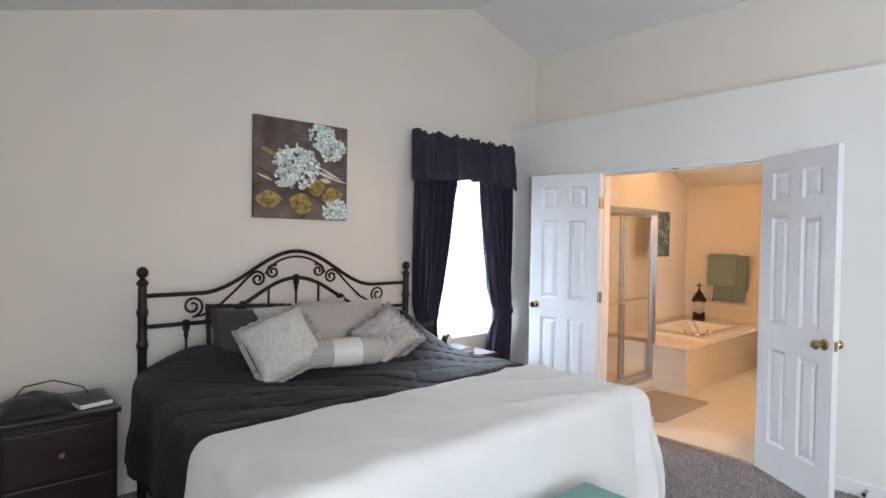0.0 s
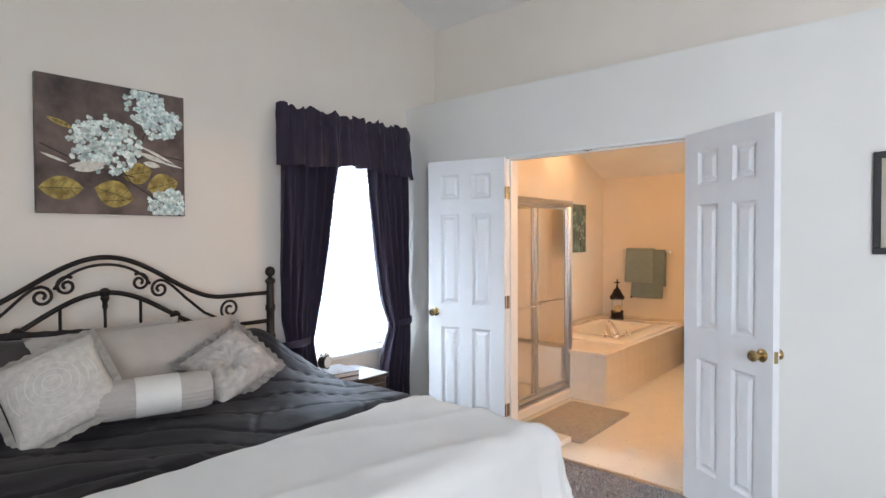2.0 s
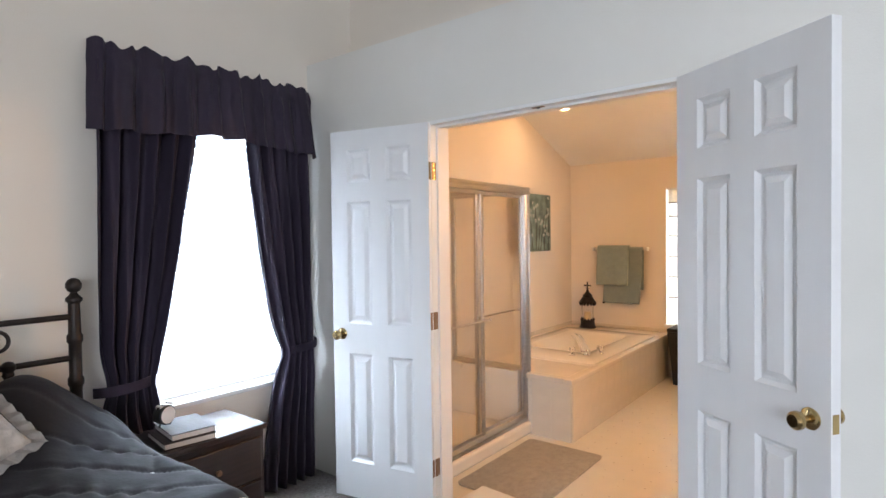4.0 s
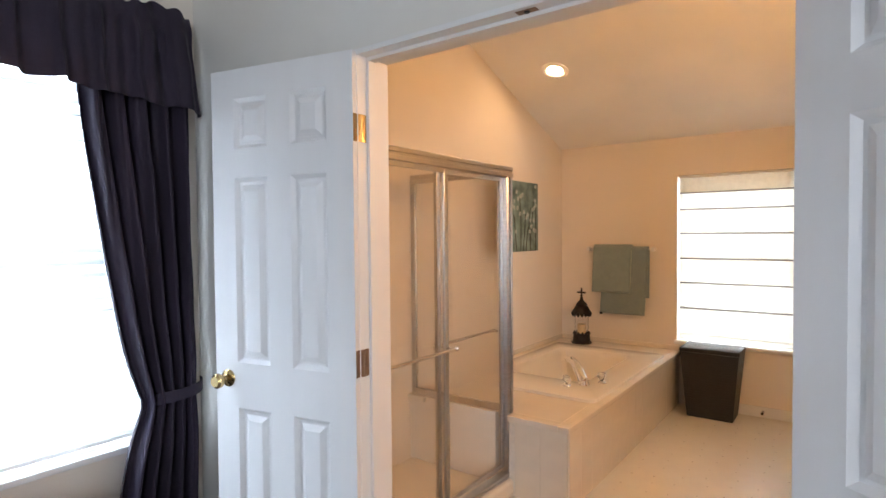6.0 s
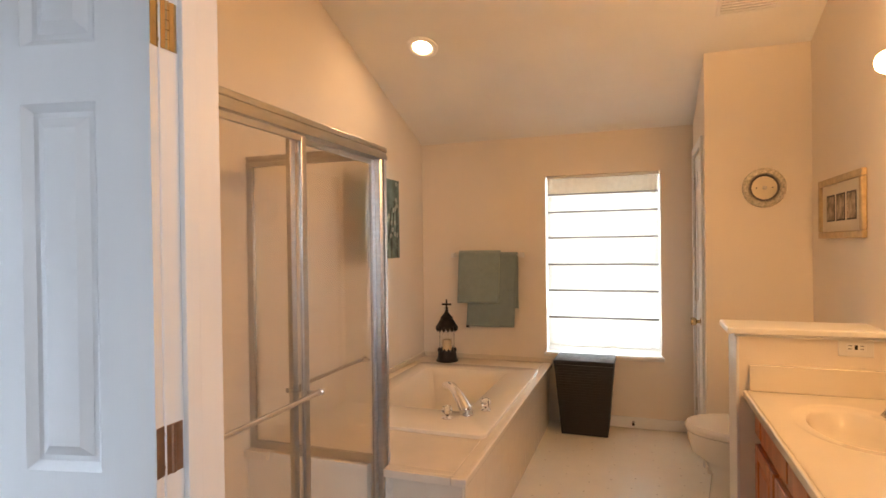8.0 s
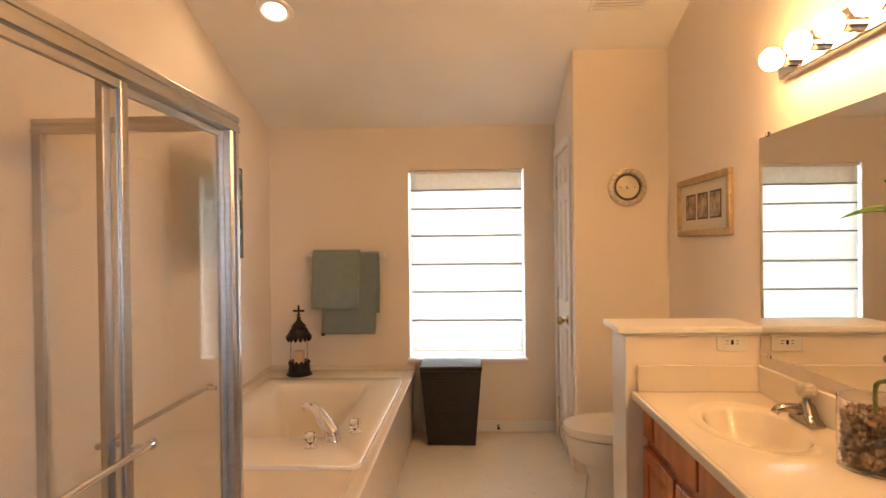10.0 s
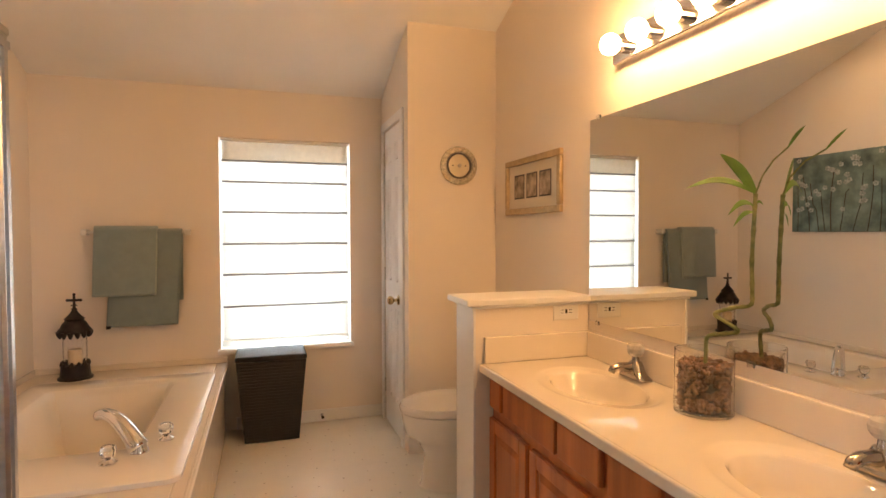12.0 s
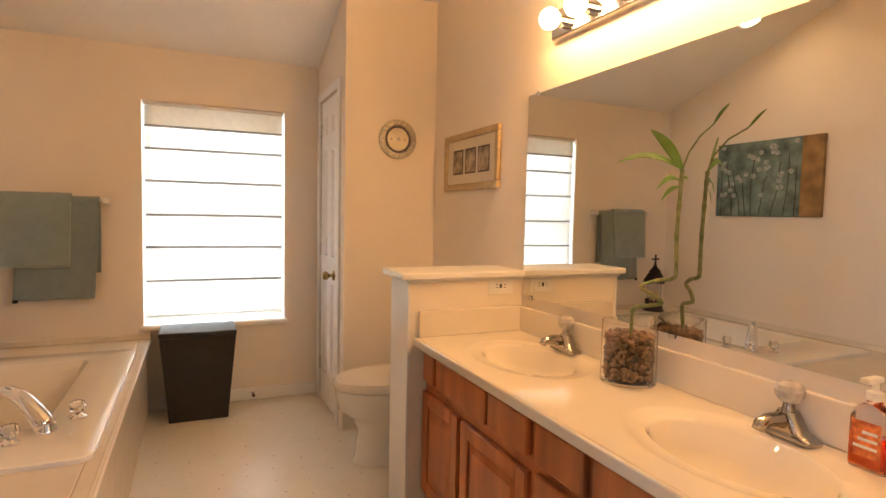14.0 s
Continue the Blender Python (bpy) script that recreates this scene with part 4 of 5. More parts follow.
box(bm, 5.992, 6.03, SY - .026, YB - .001, .004, DK - .036)
part("front_panel", bm, M_GROUT, deck)
part("splash_strip", box(bmesh.new(), XW - .014, XW - .001, YF, YB - .001, DK + .001, DK + .035, .003), M_TILE, deck)
part("splash_strip", box(bmesh.new(), 6.0, XW - .015, YB - .013, YB - .001, DK + .001, DK + .035, .003), M_TILE, deck)
TW = .152
proto = part("tile", box(bmesh.new(), .0004, TW - .0004, -.008, 0, .0004, TW - .0004, .0008, 1), M_TILE, deck)
proto.location = (5.965, YF + .0215, .006)
n = int((XW - 5.97) / TW)
for i in range(n):
    for j in range(3):
        if i or j:
            o = new("tile", proto.data)
            o.parent, o.location = deck, (5.965 + i * TW, YF + .0215, .006 + j * (TW - .004))
for i in range(2):
    for j in range(3):
        o = new("tile", proto.data)
        o.parent = deck
        o.matrix_basis = pose(5.9595, YF + .022 + (i + 1) * TW, .006 + j * (TW - .004), 0, 0, -90)

tub = thing("bathtub", "ivory acrylic drop-in soaking tub", "bathtub", pose(0, 0, 0))
bm = bmesh.new()
N = 8
ox = rounded(TX0, TX1, TY0, TY1, .05, N)
o2 = rounded(TX0 + .012, TX1 - .012, TY0 + .012, TY1 - .012, .05, N)


def oval(sx, sy, cx=None, cy=None, pw=2.15):
    """Basin outline with as many points as the rim."""
    cx, cy = cx or (TX0 + TX1) / 2 + .07, cy or (TY0 + TY1) / 2 + .035
    pts = []
    for px, py in ox:
        a = math.atan2((py - (TY0 + TY1) / 2) / (TY1 - TY0), (px - (TX0 + TX1) / 2) / (TX1 - TX0))
        c, s = math.cos(a), math.sin(a)
        q = (abs(c) ** pw + abs(s) ** pw) ** (-1 / pw)
        pts.append((cx + sx * q * c, cy + sy * q * s))
    return pts


def at_z(pts, z):
    return [(x, y, z) for x, y in pts]


loft(bm, [at_z(ox, DK + .001), at_z(ox, DK + .018), at_z(o2, DK + .024), at_z(oval(.645, .405), DK + .024), at_z(oval(.633, .394), DK + .019), at_z(oval(.605, .368), DK - .02), at_z(oval(.53, .30), DK - .25), at_z(oval(.46, .24), DK - .37), at_z(oval(.30, .14), DK - .395)])
part("tub_shell", bm, M_ACRYL, tub, smooth=True)
part("drain", lathe(bmesh.new(), [(.032, 0), (.032, .003), (.02, .005)], 20, at=(7.2, 3.69, DK - .3945)), M_CHROME, tub)
fa = thing("tub_faucet", "chrome arched tub spout with two clear knobs", "faucet", pose(6.662, 3.37, DK + .024, 0, 0, 0))
dirx, diry = .60, .80
pts, tp = [], []
for k in range(17):
    f = k / 16
    pts.append((.215 * f * dirx * .85, .215 * f * diry * .95, .012 + .125 * math.sin(f * math.pi * .62) - .012 * f))
    tp.append(1.25 - .65 * f)
part("spout", tube(bmesh.new(), pts, .029, 14, taper=tp), M_CHROME, fa, smooth=True)
part("escutcheon", lathe(bmesh.new(), [(.034, 0), (.034, .006), (.028, .016), (.024, .03)], 20), M_CHROME, fa, smooth=True)
for kx, ky in ((-.085, .082), (.108, -.074)):
    kb = part("handle_base", lathe(bmesh.new(), [(.030, 0), (.030, .005), (.018, .012), (.012, .022)], 18, at=(kx, ky, 0)), M_CHROME, fa, smooth=True)
    bm = bmesh.new()
    lathe(bm, [(.012, .022), (.022, .026), (.026, .036), (.027, .05), (.023, .062), (.010, .066)], 9, at=(kx, ky, 0))
    part("handle", bm, M_CRYSTAL, kb, "faceted clear acrylic handle")

# candle lantern in the tub corner
la = thing("candle_lantern", "dark cast-iron candle lantern with a cross on top", "lantern", pose(8.05, 3.963, DK + .0005))
bm = bmesh.new()
lathe(bm, [(.088, 0), (.090, .008), (.078, .016), (.074, .05), (.071, .085)], 24)
for k in range(12):
    a = 2 * math.pi * k / 12
    lathe(bm, [(.013, .08), (.011, .092), (.004, .103)], 6, at=(.066 * math.cos(a), .066 * math.sin(a), 0))
part("base", bm, M_IRON, la, "scalloped iron base")
part("candle", lathe(bmesh.new(), [(.036, .014), (.036, .165), (.031, .17), (.010, .168)], 20), M_CANDLE, la, smooth=True)
bm = bmesh.new()
lathe(bm, [(.060, .088), (.060, .275), (.057, .275), (.057, .088)], 28, caps=False)
g = part("glass_chimney", bm, M_GLASS, la, smooth=True)
g.visible_shadow = False
bm = bmesh.new()
lathe(bm, [(.062, .262), (.086, .268), (.084, .282), (.070, .300), (.060, .322), (.046, .336), (.052, .346), (.036, .362), (.020, .380), (.012, .395), (.016, .402), (.006, .412)], 24)
for k in range(14):
    a = 2 * math.pi * k / 14
    lathe(bm, [(.004, .238), (.013, .254), (.016, .275)], 6, at=(.076 * math.cos(a), .076 * math.sin(a), 0))
part("crown", bm, M_IRON, la, "pierced iron crown")
bm = bmesh.new()
box(bm, -.006, .006, -.006, .006, .405, .478, .002, 1)
box(bm, -.006, .006, -.032, .032, .445, .459, .002, 1)
for dy, z in ((-.034, .452), (.034, .452), (0, .485)):
    lathe(bm, [(.004, -.008), (.009, 0), (.004, .008)], 8, at=(0, dy, z))
box(bm, -.004, .004, -.016, .016, .418, .426, .002, 1)
part("cross", bm, M_IRON, la)

# towel bar and towels
BARX, BARZ = XW - .062, 1.295
bar = thing("towel_bar", "white wall-mounted towel bar", "towel bar", pose(0, 0, 0))
part("bar", tube(bmesh.new(), [(BARX, 3.37, BARZ), (BARX, 3.93, BARZ)], .0085, 12), M_WHITEP, bar, smooth=True)
for y in (3.37, 3.93):
    part("bracket", box(bmesh.new(), BARX - .015, XW - .001, y - .016, y + .016, BARZ - .019, BARZ + .019, .006), M_WHITEP, bar)


def towel(y0, y1, front, back, off, material, label, thick=.011, skew=0.0):
    R = .012 + off

    def f(u, v):
        y = y0 + (y1 - y0) * u
        L = front + back + math.pi * R
        s = v * L
        wv = .006 * wob(y * 6, s * 3, off * 40) + .004 * math.sin(y * 38 + s * 2) * min(1, abs(s - front) * 3)
        if s < front:
            return Vector((BARX - R - wv - .012 * (front - s), y + skew * (front - s), BARZ - (front - s)))
        if s < front + math.pi * R:
            a = math.pi - (s - front) / R
            return Vector((BARX + R * math.cos(a), y, BARZ + R * math.sin(a)))
        return Vector((min(BARX + R + abs(wv), XW - .014), y, BARZ - (s - front - math.pi * R)))
    e = thing("towel", label, "towel", None, "towels on the bar")
    part("terry_cloth", sheet(bmesh.new(), f, 36, 56, thick), material, e, smooth=True)
    L = front + back + math.pi * R
    hem = [f(k / 20, .004) - Vector((thick * .35, 0, .002)) for k in range(21)]
    part("hem", tube(bmesh.new(), hem, .0065, 6), M_HEM, e, "paler woven hem", smooth=True)
    side = [f(0.0, .97 * front / L * k / 16) - Vector((thick * .3, 0, 0)) for k in range(17)]
    part("selvedge", tube(bmesh.new(), side, .0055, 6), M_HEM if off else material, e, smooth=True)
    return e


bath_towel = towel(3.40, 3.785, .565, .42, 0.0, M_TOWEL2, "long sage teal bath towel hung over the bar", skew=.06)
part("care_tag", box(bmesh.new(), BARX - .032, BARX - .029, 3.792, 3.818, BARZ - .578, BARZ - .560, .0005, 1), M_BLACK, bath_towel, "small dark care tag")
towel(3.538, 3.872, .378, .30, .016, M_TOWEL, "small sage teal hand towel over the bath towel", skew=.03)

# flower canvas beside the tub
ax0, ax1, az0, az1 = 6.81, 7.65, 1.29, 1.86
fp = thing("canvas_painting", "wide canvas of white blossom branches on slate teal", "painting", pose(ax1, YB - .001, az0, 0, 0, 180))
AW, AH = ax1 - ax0, az1 - az0
part("canvas", box(bmesh.new(), 0, AW * .82, 0, .03, 0, AH, .003), M_PTEAL, fp)
part("side_band", box(bmesh.new(), AW * .82, AW, 0, .031, 0, AH, .003), M_PTAN, fp, "ochre painted band")
rnd = random.Random(11)
for k in range(9):
    x = (.06 + .085 * k) * AW
    pts = [(x + .03 * math.sin(q * 2 + k) + .05 * q * (k - 4) / 4, .0312, q * AH * (.5 + .45 * rnd.random()) / 1.0) for q in (0, .33, .66, 1)]
    part("branch", tube(bmesh.new(), pts, .003, 4), M_STEM_SHADE, fp)
for k in range(38):
    x, z = rnd.uniform(.04, .78) * AW, rnd.uniform(.25, .95) * AH
    bm = bmesh.new()
    for j in range(5):
        a = 2 * math.pi * j / 5 + k
        petal(bm, x + .013 * math.cos(a), z + .011 * math.sin(a), .009, .0345 + .0001 * j, rnd, 6)
    part("blossom", bm, M_PBLOOM, fp)

# roman shade
rs = thing("roman_shade", "white linen roman shade with dark horizontal ribs", "window shade", pose(0, 0, 0))
xs = XW + .03


def shade_panel(z0, z1, material, nm, lab=""):
    bm = sheet(bmesh.new(), lambda u, v: Vector((xs - .007 * math.sin(math.pi * v) - .002 * math.sin(9 * u + 20 * z0), BY0 + .016 + u * (BY1 - BY0 - .032), z0 + (z1 - z0) * v)), 16, 8, .0015)
    part(nm, bm, material, rs, lab, smooth=True)


ribs = [.585, .808, 1.017, 1.218, 1.425, 1.623, 1.759]
edges = ribs + [BZ1 - .012]
for a, b in zip(edges, edges[1:]):
    shade_panel(a, b, M_HEAD if b > 1.8 else M_SHADE, "fold", "doubled heading cloth" if b > 1.8 else "")
for z in ribs:
    part("rib", box(bmesh.new(), xs - .011, xs - .004, BY0 + .014, BY1 - .014, z - .0065, z + .006, .002, 1), M_RIB if z > .6 else M_SHADE, rs)
part("head_board", box(bmesh.new(), xs - .02, xs + .03, BY0 + .008, BY1 - .008, BZ1 - .02, BZ1 - .003, .002), M_WHITEP, rs)
setting("window_ledge", box(bmesh.new(), XW - .022, XW + .02, BY0 - .015, BY1 + .015, BZ0 - .028, BZ0 + .004, .005), M_TRIM, "narrow painted ledge under the shade", "window ledge")

# waste hamper
hb = thing("laundry_bin", "black woven square hamper tapering to the floor", "hamper", pose(8.025, 2.882, .004))
bm = bmesh.new()
sq = ((-1, -1), (1, -1), (1, 1), (-1, 1))
rows_ = []
for i in range(27):
    z = .002 + i * .0187
    for dz, b in ((0, 0), (.005, .0013), (.013, .0013), (.018, 0)):
        w = .160 + .045 * (z + dz) / .51 + b
        rows_.append([(sx * (w - .045 - .02 * (z + dz)), sy * w, z + dz) for sx, sy in sq])
loft(bm, rows_)
part("woven_body", bm, M_WICKER, hb)
part("lid", box(bmesh.new(), -.155, .148, -.210, .210, .508, .54, .008, 2), M_WICKER, hb, "flat woven lid")
# door stop on the baseboard
ds = thing("door_stop", "small black rubber-tipped door stop on the baseboard", "door stop", pose(XW - .014, 2.555, .05, 0, -90, 0))
part("stem", lathe(bmesh.new(), [(.010, 0), (.010, .004), (.005, .006), (.005, .045)], 10), M_GREY, ds)
part("tip", lathe(bmesh.new(), [(.009, .045), (.010, .06), (.006, .064)], 10), M_BLACK, ds)
ds = thing("door_stop", "small black rubber-tipped door stop by the open leaf", "door stop", pose(XD - .013, 1.50, .05, 0, -90, 0))
part("stem", lathe(bmesh.new(), [(.010, 0), (.010, .004), (.005, .006), (.005, .06)], 10), M_GREY, ds)
part("tip", lathe(bmesh.new(), [(.010, .06), (.012, .075), (.008, .08)], 10), M_BLACK, ds)

# ---- toilet ----
wc = thing("toilet", "white porcelain toilet behind the half wall", "toilet", Matrix.Translation((7.05, YM, .004)) @ Matrix.Diagonal((1.06, 1.03, .97, 1)))


def egg(z, w, l0, l1, n=32, k=1.0):
    """Outline of the bowl from the back l0 to the front l1."""
    pts = []
    for i in range(n):
        a = 2 * math.pi * i / n
        s, c = math.sin(a), math.cos(a)
        m_ = (l0 + l1) / 2 - .04
        pts.append((w * c * k, m_ + (l1 - m_ if s > 0 else m_ - l0) * s, z))
    return pts


bm = bmesh.new()
loft(bm, [egg(0, .125, .17, .575), egg(.03, .120, .17, .565), egg(.17, .112, .19, .55), egg(.24, .135, .19, .585), egg(.285, .168, .19, .645), egg(.36, .180, .19, .662), egg(.395, .182, .19, .665), egg(.40, .17, .20, .655), egg(.385, .13, .26, .60)])
part("bowl", bm, M_PORC, wc, smooth=True)
bm = bmesh.new()
loft(bm, [egg(.402, .183, .20, .67), egg(.418, .187, .195, .675), egg(.430, .186, .195, .674), egg(.442, .178, .205, .665)])
part("seat_lid", bm, M_PORC, wc, "closed white seat lid", smooth=True)
part("tank", box(bmesh.new(), -.235, .235, .006, .195, .40, .745, .025, 4), M_PORC, wc, smooth=True)
part("tank_lid", box(bmesh.new(), -.245, .245, .003, .207, .746, .785, .012, 3), M_PORC, wc, smooth=True)
part("flush_lever", box(bmesh.new(), -.20, -.12, .208, .218, .68, .70, .004), M_CHROME, wc)
part("foot_skirt", box(bmesh.new(), -.085, .085, .06, .19, 0, .40, .03, 3), M_PORC, wc, smooth=True)

# half wall beside the vanity
pw = tagged(new("half_wall"), "cream half wall with a white wooden cap", "half wall", "", "structure")
part("wall_core", box(bmesh.new(), 6.447, 6.64, YM + .001, 2.11, .003, .982), M_WALL, pw)
part("cap", box(bmesh.new(), 6.42, 6.676, YM + .001, 2.155, .994, 1.022, .007, 3), M_TRIM, pw, "white moulded wooden cap")
part("cap_moulding", box(bmesh.new(), 6.434, 6.655, YM + .001, 2.13, .9825, .9938, .004), M_TRIM, pw)
part("end_post", box(bmesh.new(), 6.441, 6.646, 2.1105, 2.122, .004, .982, .003), M_TRIM, pw)
ot = thing("power_outlet", "white horizontal duplex outlet over the backsplash", "outlet", pose(6.447, 1.70, .956))
part("cover_plate", box(bmesh.new(), -.006, -.0005, -.060, .060, -.037, .037, .003), M_WHITEP, ot)
part("receptacle", box(bmesh.new(), -.0075, -.0061, -.034, .034, -.017, .017, .0007, 1), M_TRIM, ot)
for dy in (-.02, .02):
    for dz in (-.006, .006):
        part("slot", box(bmesh.new(), -.0082, -.0076, dy - .006, dy + .006, dz - .0013, dz + .0013), M_BLACK, ot)
part("reset_button", box(bmesh.new(), -.0086, -.0076, -.005, .005, -.009, .009), M_BLACK, ot)

# ---- vanity ----
VX0, VX1, VYF, VZ = XB + .002, 6.445, 2.08, .76
van = thing("vanity_cabinet", "honey oak double vanity with raised-panel doors", "cabinet", pose(0, 0, 0))
part("face_frame", box(bmesh.new(), VX0, VX1 - .004, VYF - .065, VYF - .045, .10, VZ - .036), M_OAK, van)
part("carcass", box(bmesh.new(), VX0, VX1 - .004, YM + .002, VYF - .0655, .10, .54), M_OAK, van)
# near-black instead of oak: the shade of the recess is put into the colour
part("toe_kick", box(bmesh.new(), VX0, VX1 - .004, YM + .05, VYF - .11, .004, .099), M_STEM_SHADE, van)
FY = VYF - .044


def front(name, x0, x1, z0, z1, raised):
    bm = bmesh.new()
    if raised:
        f = .052
        box(bm, x0, x1, FY, FY + .012, z0, z1)
        for a in ((x0, x0 + f, z0, z1), (x1 - f, x1, z0, z1), (x0 + f, x1 - f, z0, z0 + f), (x0 + f, x1 - f, z1 - f, z1)):
            box(bm, a[0], a[1], FY + .0121, FY + .021, a[2], a[3], .003, 1)
        fs = frustum(bm, x0 + f + .006, x1 - f - .006, z0 + f + .006, z1 - f - .006, FY + .0122, FY + .020, .022)
        bmesh.ops.recalc_face_normals(bm, faces=fs)
    else:
        box(bm, x0, x1, FY, FY + .021, z0, z1, .006, 3)
    part(name, bm, M_OAK, van)


for x0, x1 in ((6.325, 6.43), (5.905, 6.30), (5.661, 5.888)):
    front("drawer_front", x0, x1, .588, .702, False)
for x0, x1 in ((6.105, 6.43), (5.661, 6.075)):
    front("door", x0, x1, .135, .545, True)
for z0, z1 in ((.588, .702), (.445, .562), (.29, .415), (.135, .27)):
    front("drawer_front", 5.414, 5.62, z0, z1, False)
front("drawer_front", 4.82, 5.38, .588, .702, False)
for x0, x1 in ((5.11, 5.38), (4.82, 5.09)):
    front("door", x0, x1, .135, .545, True)

S1, S2 = (6.03, 1.82), (5.205, 1.82)
ct = thing("countertop", "cream cultured marble top with two moulded basins", "countertop", pose(0, 0, 0))


def ell(c, a, b, z, n):
    return [(c[0] + a * math.cos(2 * math.pi * k / n), c[1] + b * math.sin(2 * math.pi * k / n), z) for k in range(n)]


def slab_with_bowl(x0, x1, c):
    """One half of the top: a rectangle that flows into an oval basin."""
    bm = bmesh.new()
    n = 64
    y0, y1 = YM + .002, VYF
    rect = []
    for k in range(n):
        a = 2 * math.pi * k / n
        dx, dy = math.cos(a), math.sin(a)
        tx = ((x1 - c[0]) if dx > 0 else (c[0] - x0)) / max(abs(dx), 1e-6)
        ty = ((y1 - c[1]) if dy > 0 else (c[1] - y0)) / max(abs(dy), 1e-6)
        q = min(tx, ty)
        rect.append((c[0] + dx * q, c[1] + dy * q, VZ))
    for cx, cy in ((x0, y0), (x1, y0), (x0, y1), (x1, y1)):
        i = min(range(n), key=lambda k: (rect[k][0] - cx) ** 2 + (rect[k][1] - cy) ** 2)
        rect[i] = (cx, cy, VZ)
    A, Bq = .262, .182
    loops = [rect, ell(c, A + .02, Bq + .02, VZ, n), ell(c, A + .008, Bq + .008, VZ - .0005, n), ell(c, A, Bq, VZ - .002, n), ell(c, A - .012, Bq - .012, VZ - .005, n), ell(c, A - .045, Bq - .04, VZ - .007, n), ell(c, A - .055, Bq - .048, VZ - .015, n), ell(c, A - .08, Bq - .07, VZ - .075, n), ell(c, A - .13, Bq - .11, VZ - .12, n), ell(c, .03, .025, VZ - .132, n)]
    loft(bm, loops)
    for f in bm.faces:
        if f.normal.z < 0:
            f.normal_flip()
    return bm


mid = 5.61
part("basin", slab_with_bowl(mid, VX1 - .001, S1), M_MARBLE, ct, smooth=True)
part("basin", slab_with_bowl(VX0, mid, S2), M_MARBLE, ct, smooth=True)
part("front_edge", box(bmesh.new(), VX0, VX1 - .001, VYF + .0003, VYF + .016, VZ - .034, VZ + .001, .006, 3), M_MARBLE, ct)
part("underside", box(bmesh.new(), VX0, VX1 - .001, VYF - .03, VYF, VZ - .034, VZ - .008), M_MARBLE, ct)
part("backsplash", box(bmesh.new(), VX0, VX1 - .020, YM + .002, YM + .022, VZ + .0005, VZ + .108, .004), M_MARBLE, ct)
part("side_splash", box(bmesh.new(), VX1 - .0195, VX1 + .001, YM + .002, VYF - .005, VZ + .0005, VZ + .108, .004), M_MARBLE, ct)
for c in (S1, S2):
    part("drain", lathe(bmesh.new(), [(.022, 0), (.022, .003), (.014, .005)], 18, at=(c[0], c[1], VZ - .131)), M_CHROME, ct)


def basin_faucet(x, rz, label):
    e = thing("basin_faucet", label, "faucet", pose(x, 1.635, VZ + .001, 0, 0, rz), "vanity faucets")
    bm = bmesh.new()
    loft(bm, [[(px, py, z) for px, py in rounded(-w, w, -d, d, d * .9, 5)] for w, d, z in ((.076, .027, 0), (.076, .027, .006), (.066, .026, .010), (.046, .026, .018), (.036, .025, .034), (.027, .023, .050), (.021, .020, .060))])
    part("body", bm, M_FAUCET, e, smooth=True)
    part("spout", tube(bmesh.new(), [(0, .0, .030), (0, .035, .043), (0, .070, .046), (0, .096, .040), (0, .104, .028)], .0135, 12, taper=[1.5, 1.3, 1.15, 1.05, .95]), M_FAUCET, e, smooth=True)
    part("stem", lathe(bmesh.new(), [(.017, .058), (.014, .064), (.012, .078)], 14), M_FAUCET, e, smooth=True)
    bm = lathe(bmesh.new(), [(.012, .078), (.022, .082), (.030, .094), (.032, .108), (.028, .120), (.016, .127), (.006, .128)], 10)
    part("knob", bm, M_ACRYLIC, e, "faceted clear acrylic knob")
    return e


basin_faucet(6.062, 0, "chrome basin faucet with a clear knob")
basin_faucet(5.21, 0, "chrome basin faucet with a clear knob")

# mirror, with small clips
mi = thing("wall_mirror", "large frameless mirror over the vanity", "mirror", pose(0, 0, 0))
part("mirror_glass", box(bmesh.new(), VX0 + .02, 6.434, YM + .001, YM + .007, .913, 1.766, .001, 1), M_MIRROR, mi)
for x, z in ((6.37, 1.768), (5.0, 1.768), (6.37, .911), (5.6, .911), (4.95, .911)):
    part("clip", box(bmesh.new(), x - .012, x + .012, YM + .001, YM + .011, z - .009, z + .009, .003), M_CRYSTAL, mi)

# light bar
lb = thing("vanity_light", "chrome vanity light bar with round lit bulbs", "light", pose(0, 0, 0))
LX1, LX0 = 6.234, 4.985
part("back_plate", box(bmesh.new(), LX0, LX1, YM + .001, YM + .04, 1.936, 2.045, .008, 3), M_CHROME, lb)
for k in range(8):
    x = LX1 - .085 - k * (LX1 - LX0 - .17) / 7
    m = Matrix.Translation((x, YM + .0405, 1.985)) @ Matrix.Rotation(radians(-90), 4, "X")
    part("socket", lathe(bmesh.new(), [(.026, 0), (.026, .03), (.022, .036)], 16, m=m), M_CHROME, lb)
    m = Matrix.Translation((x, YM + .105, 1.985)) @ Matrix.Rotation(radians(-90), 4, "X")
    part("bulb", lathe(bmesh.new(), [(.016, -.034), (.026, -.028), (.036, -.014), (.0395, .002), (.036, .018), (.026, .030), (.012, .037)], 20, m=m), M_BULB, lb, "frosted globe bulb, lit", smooth=True)

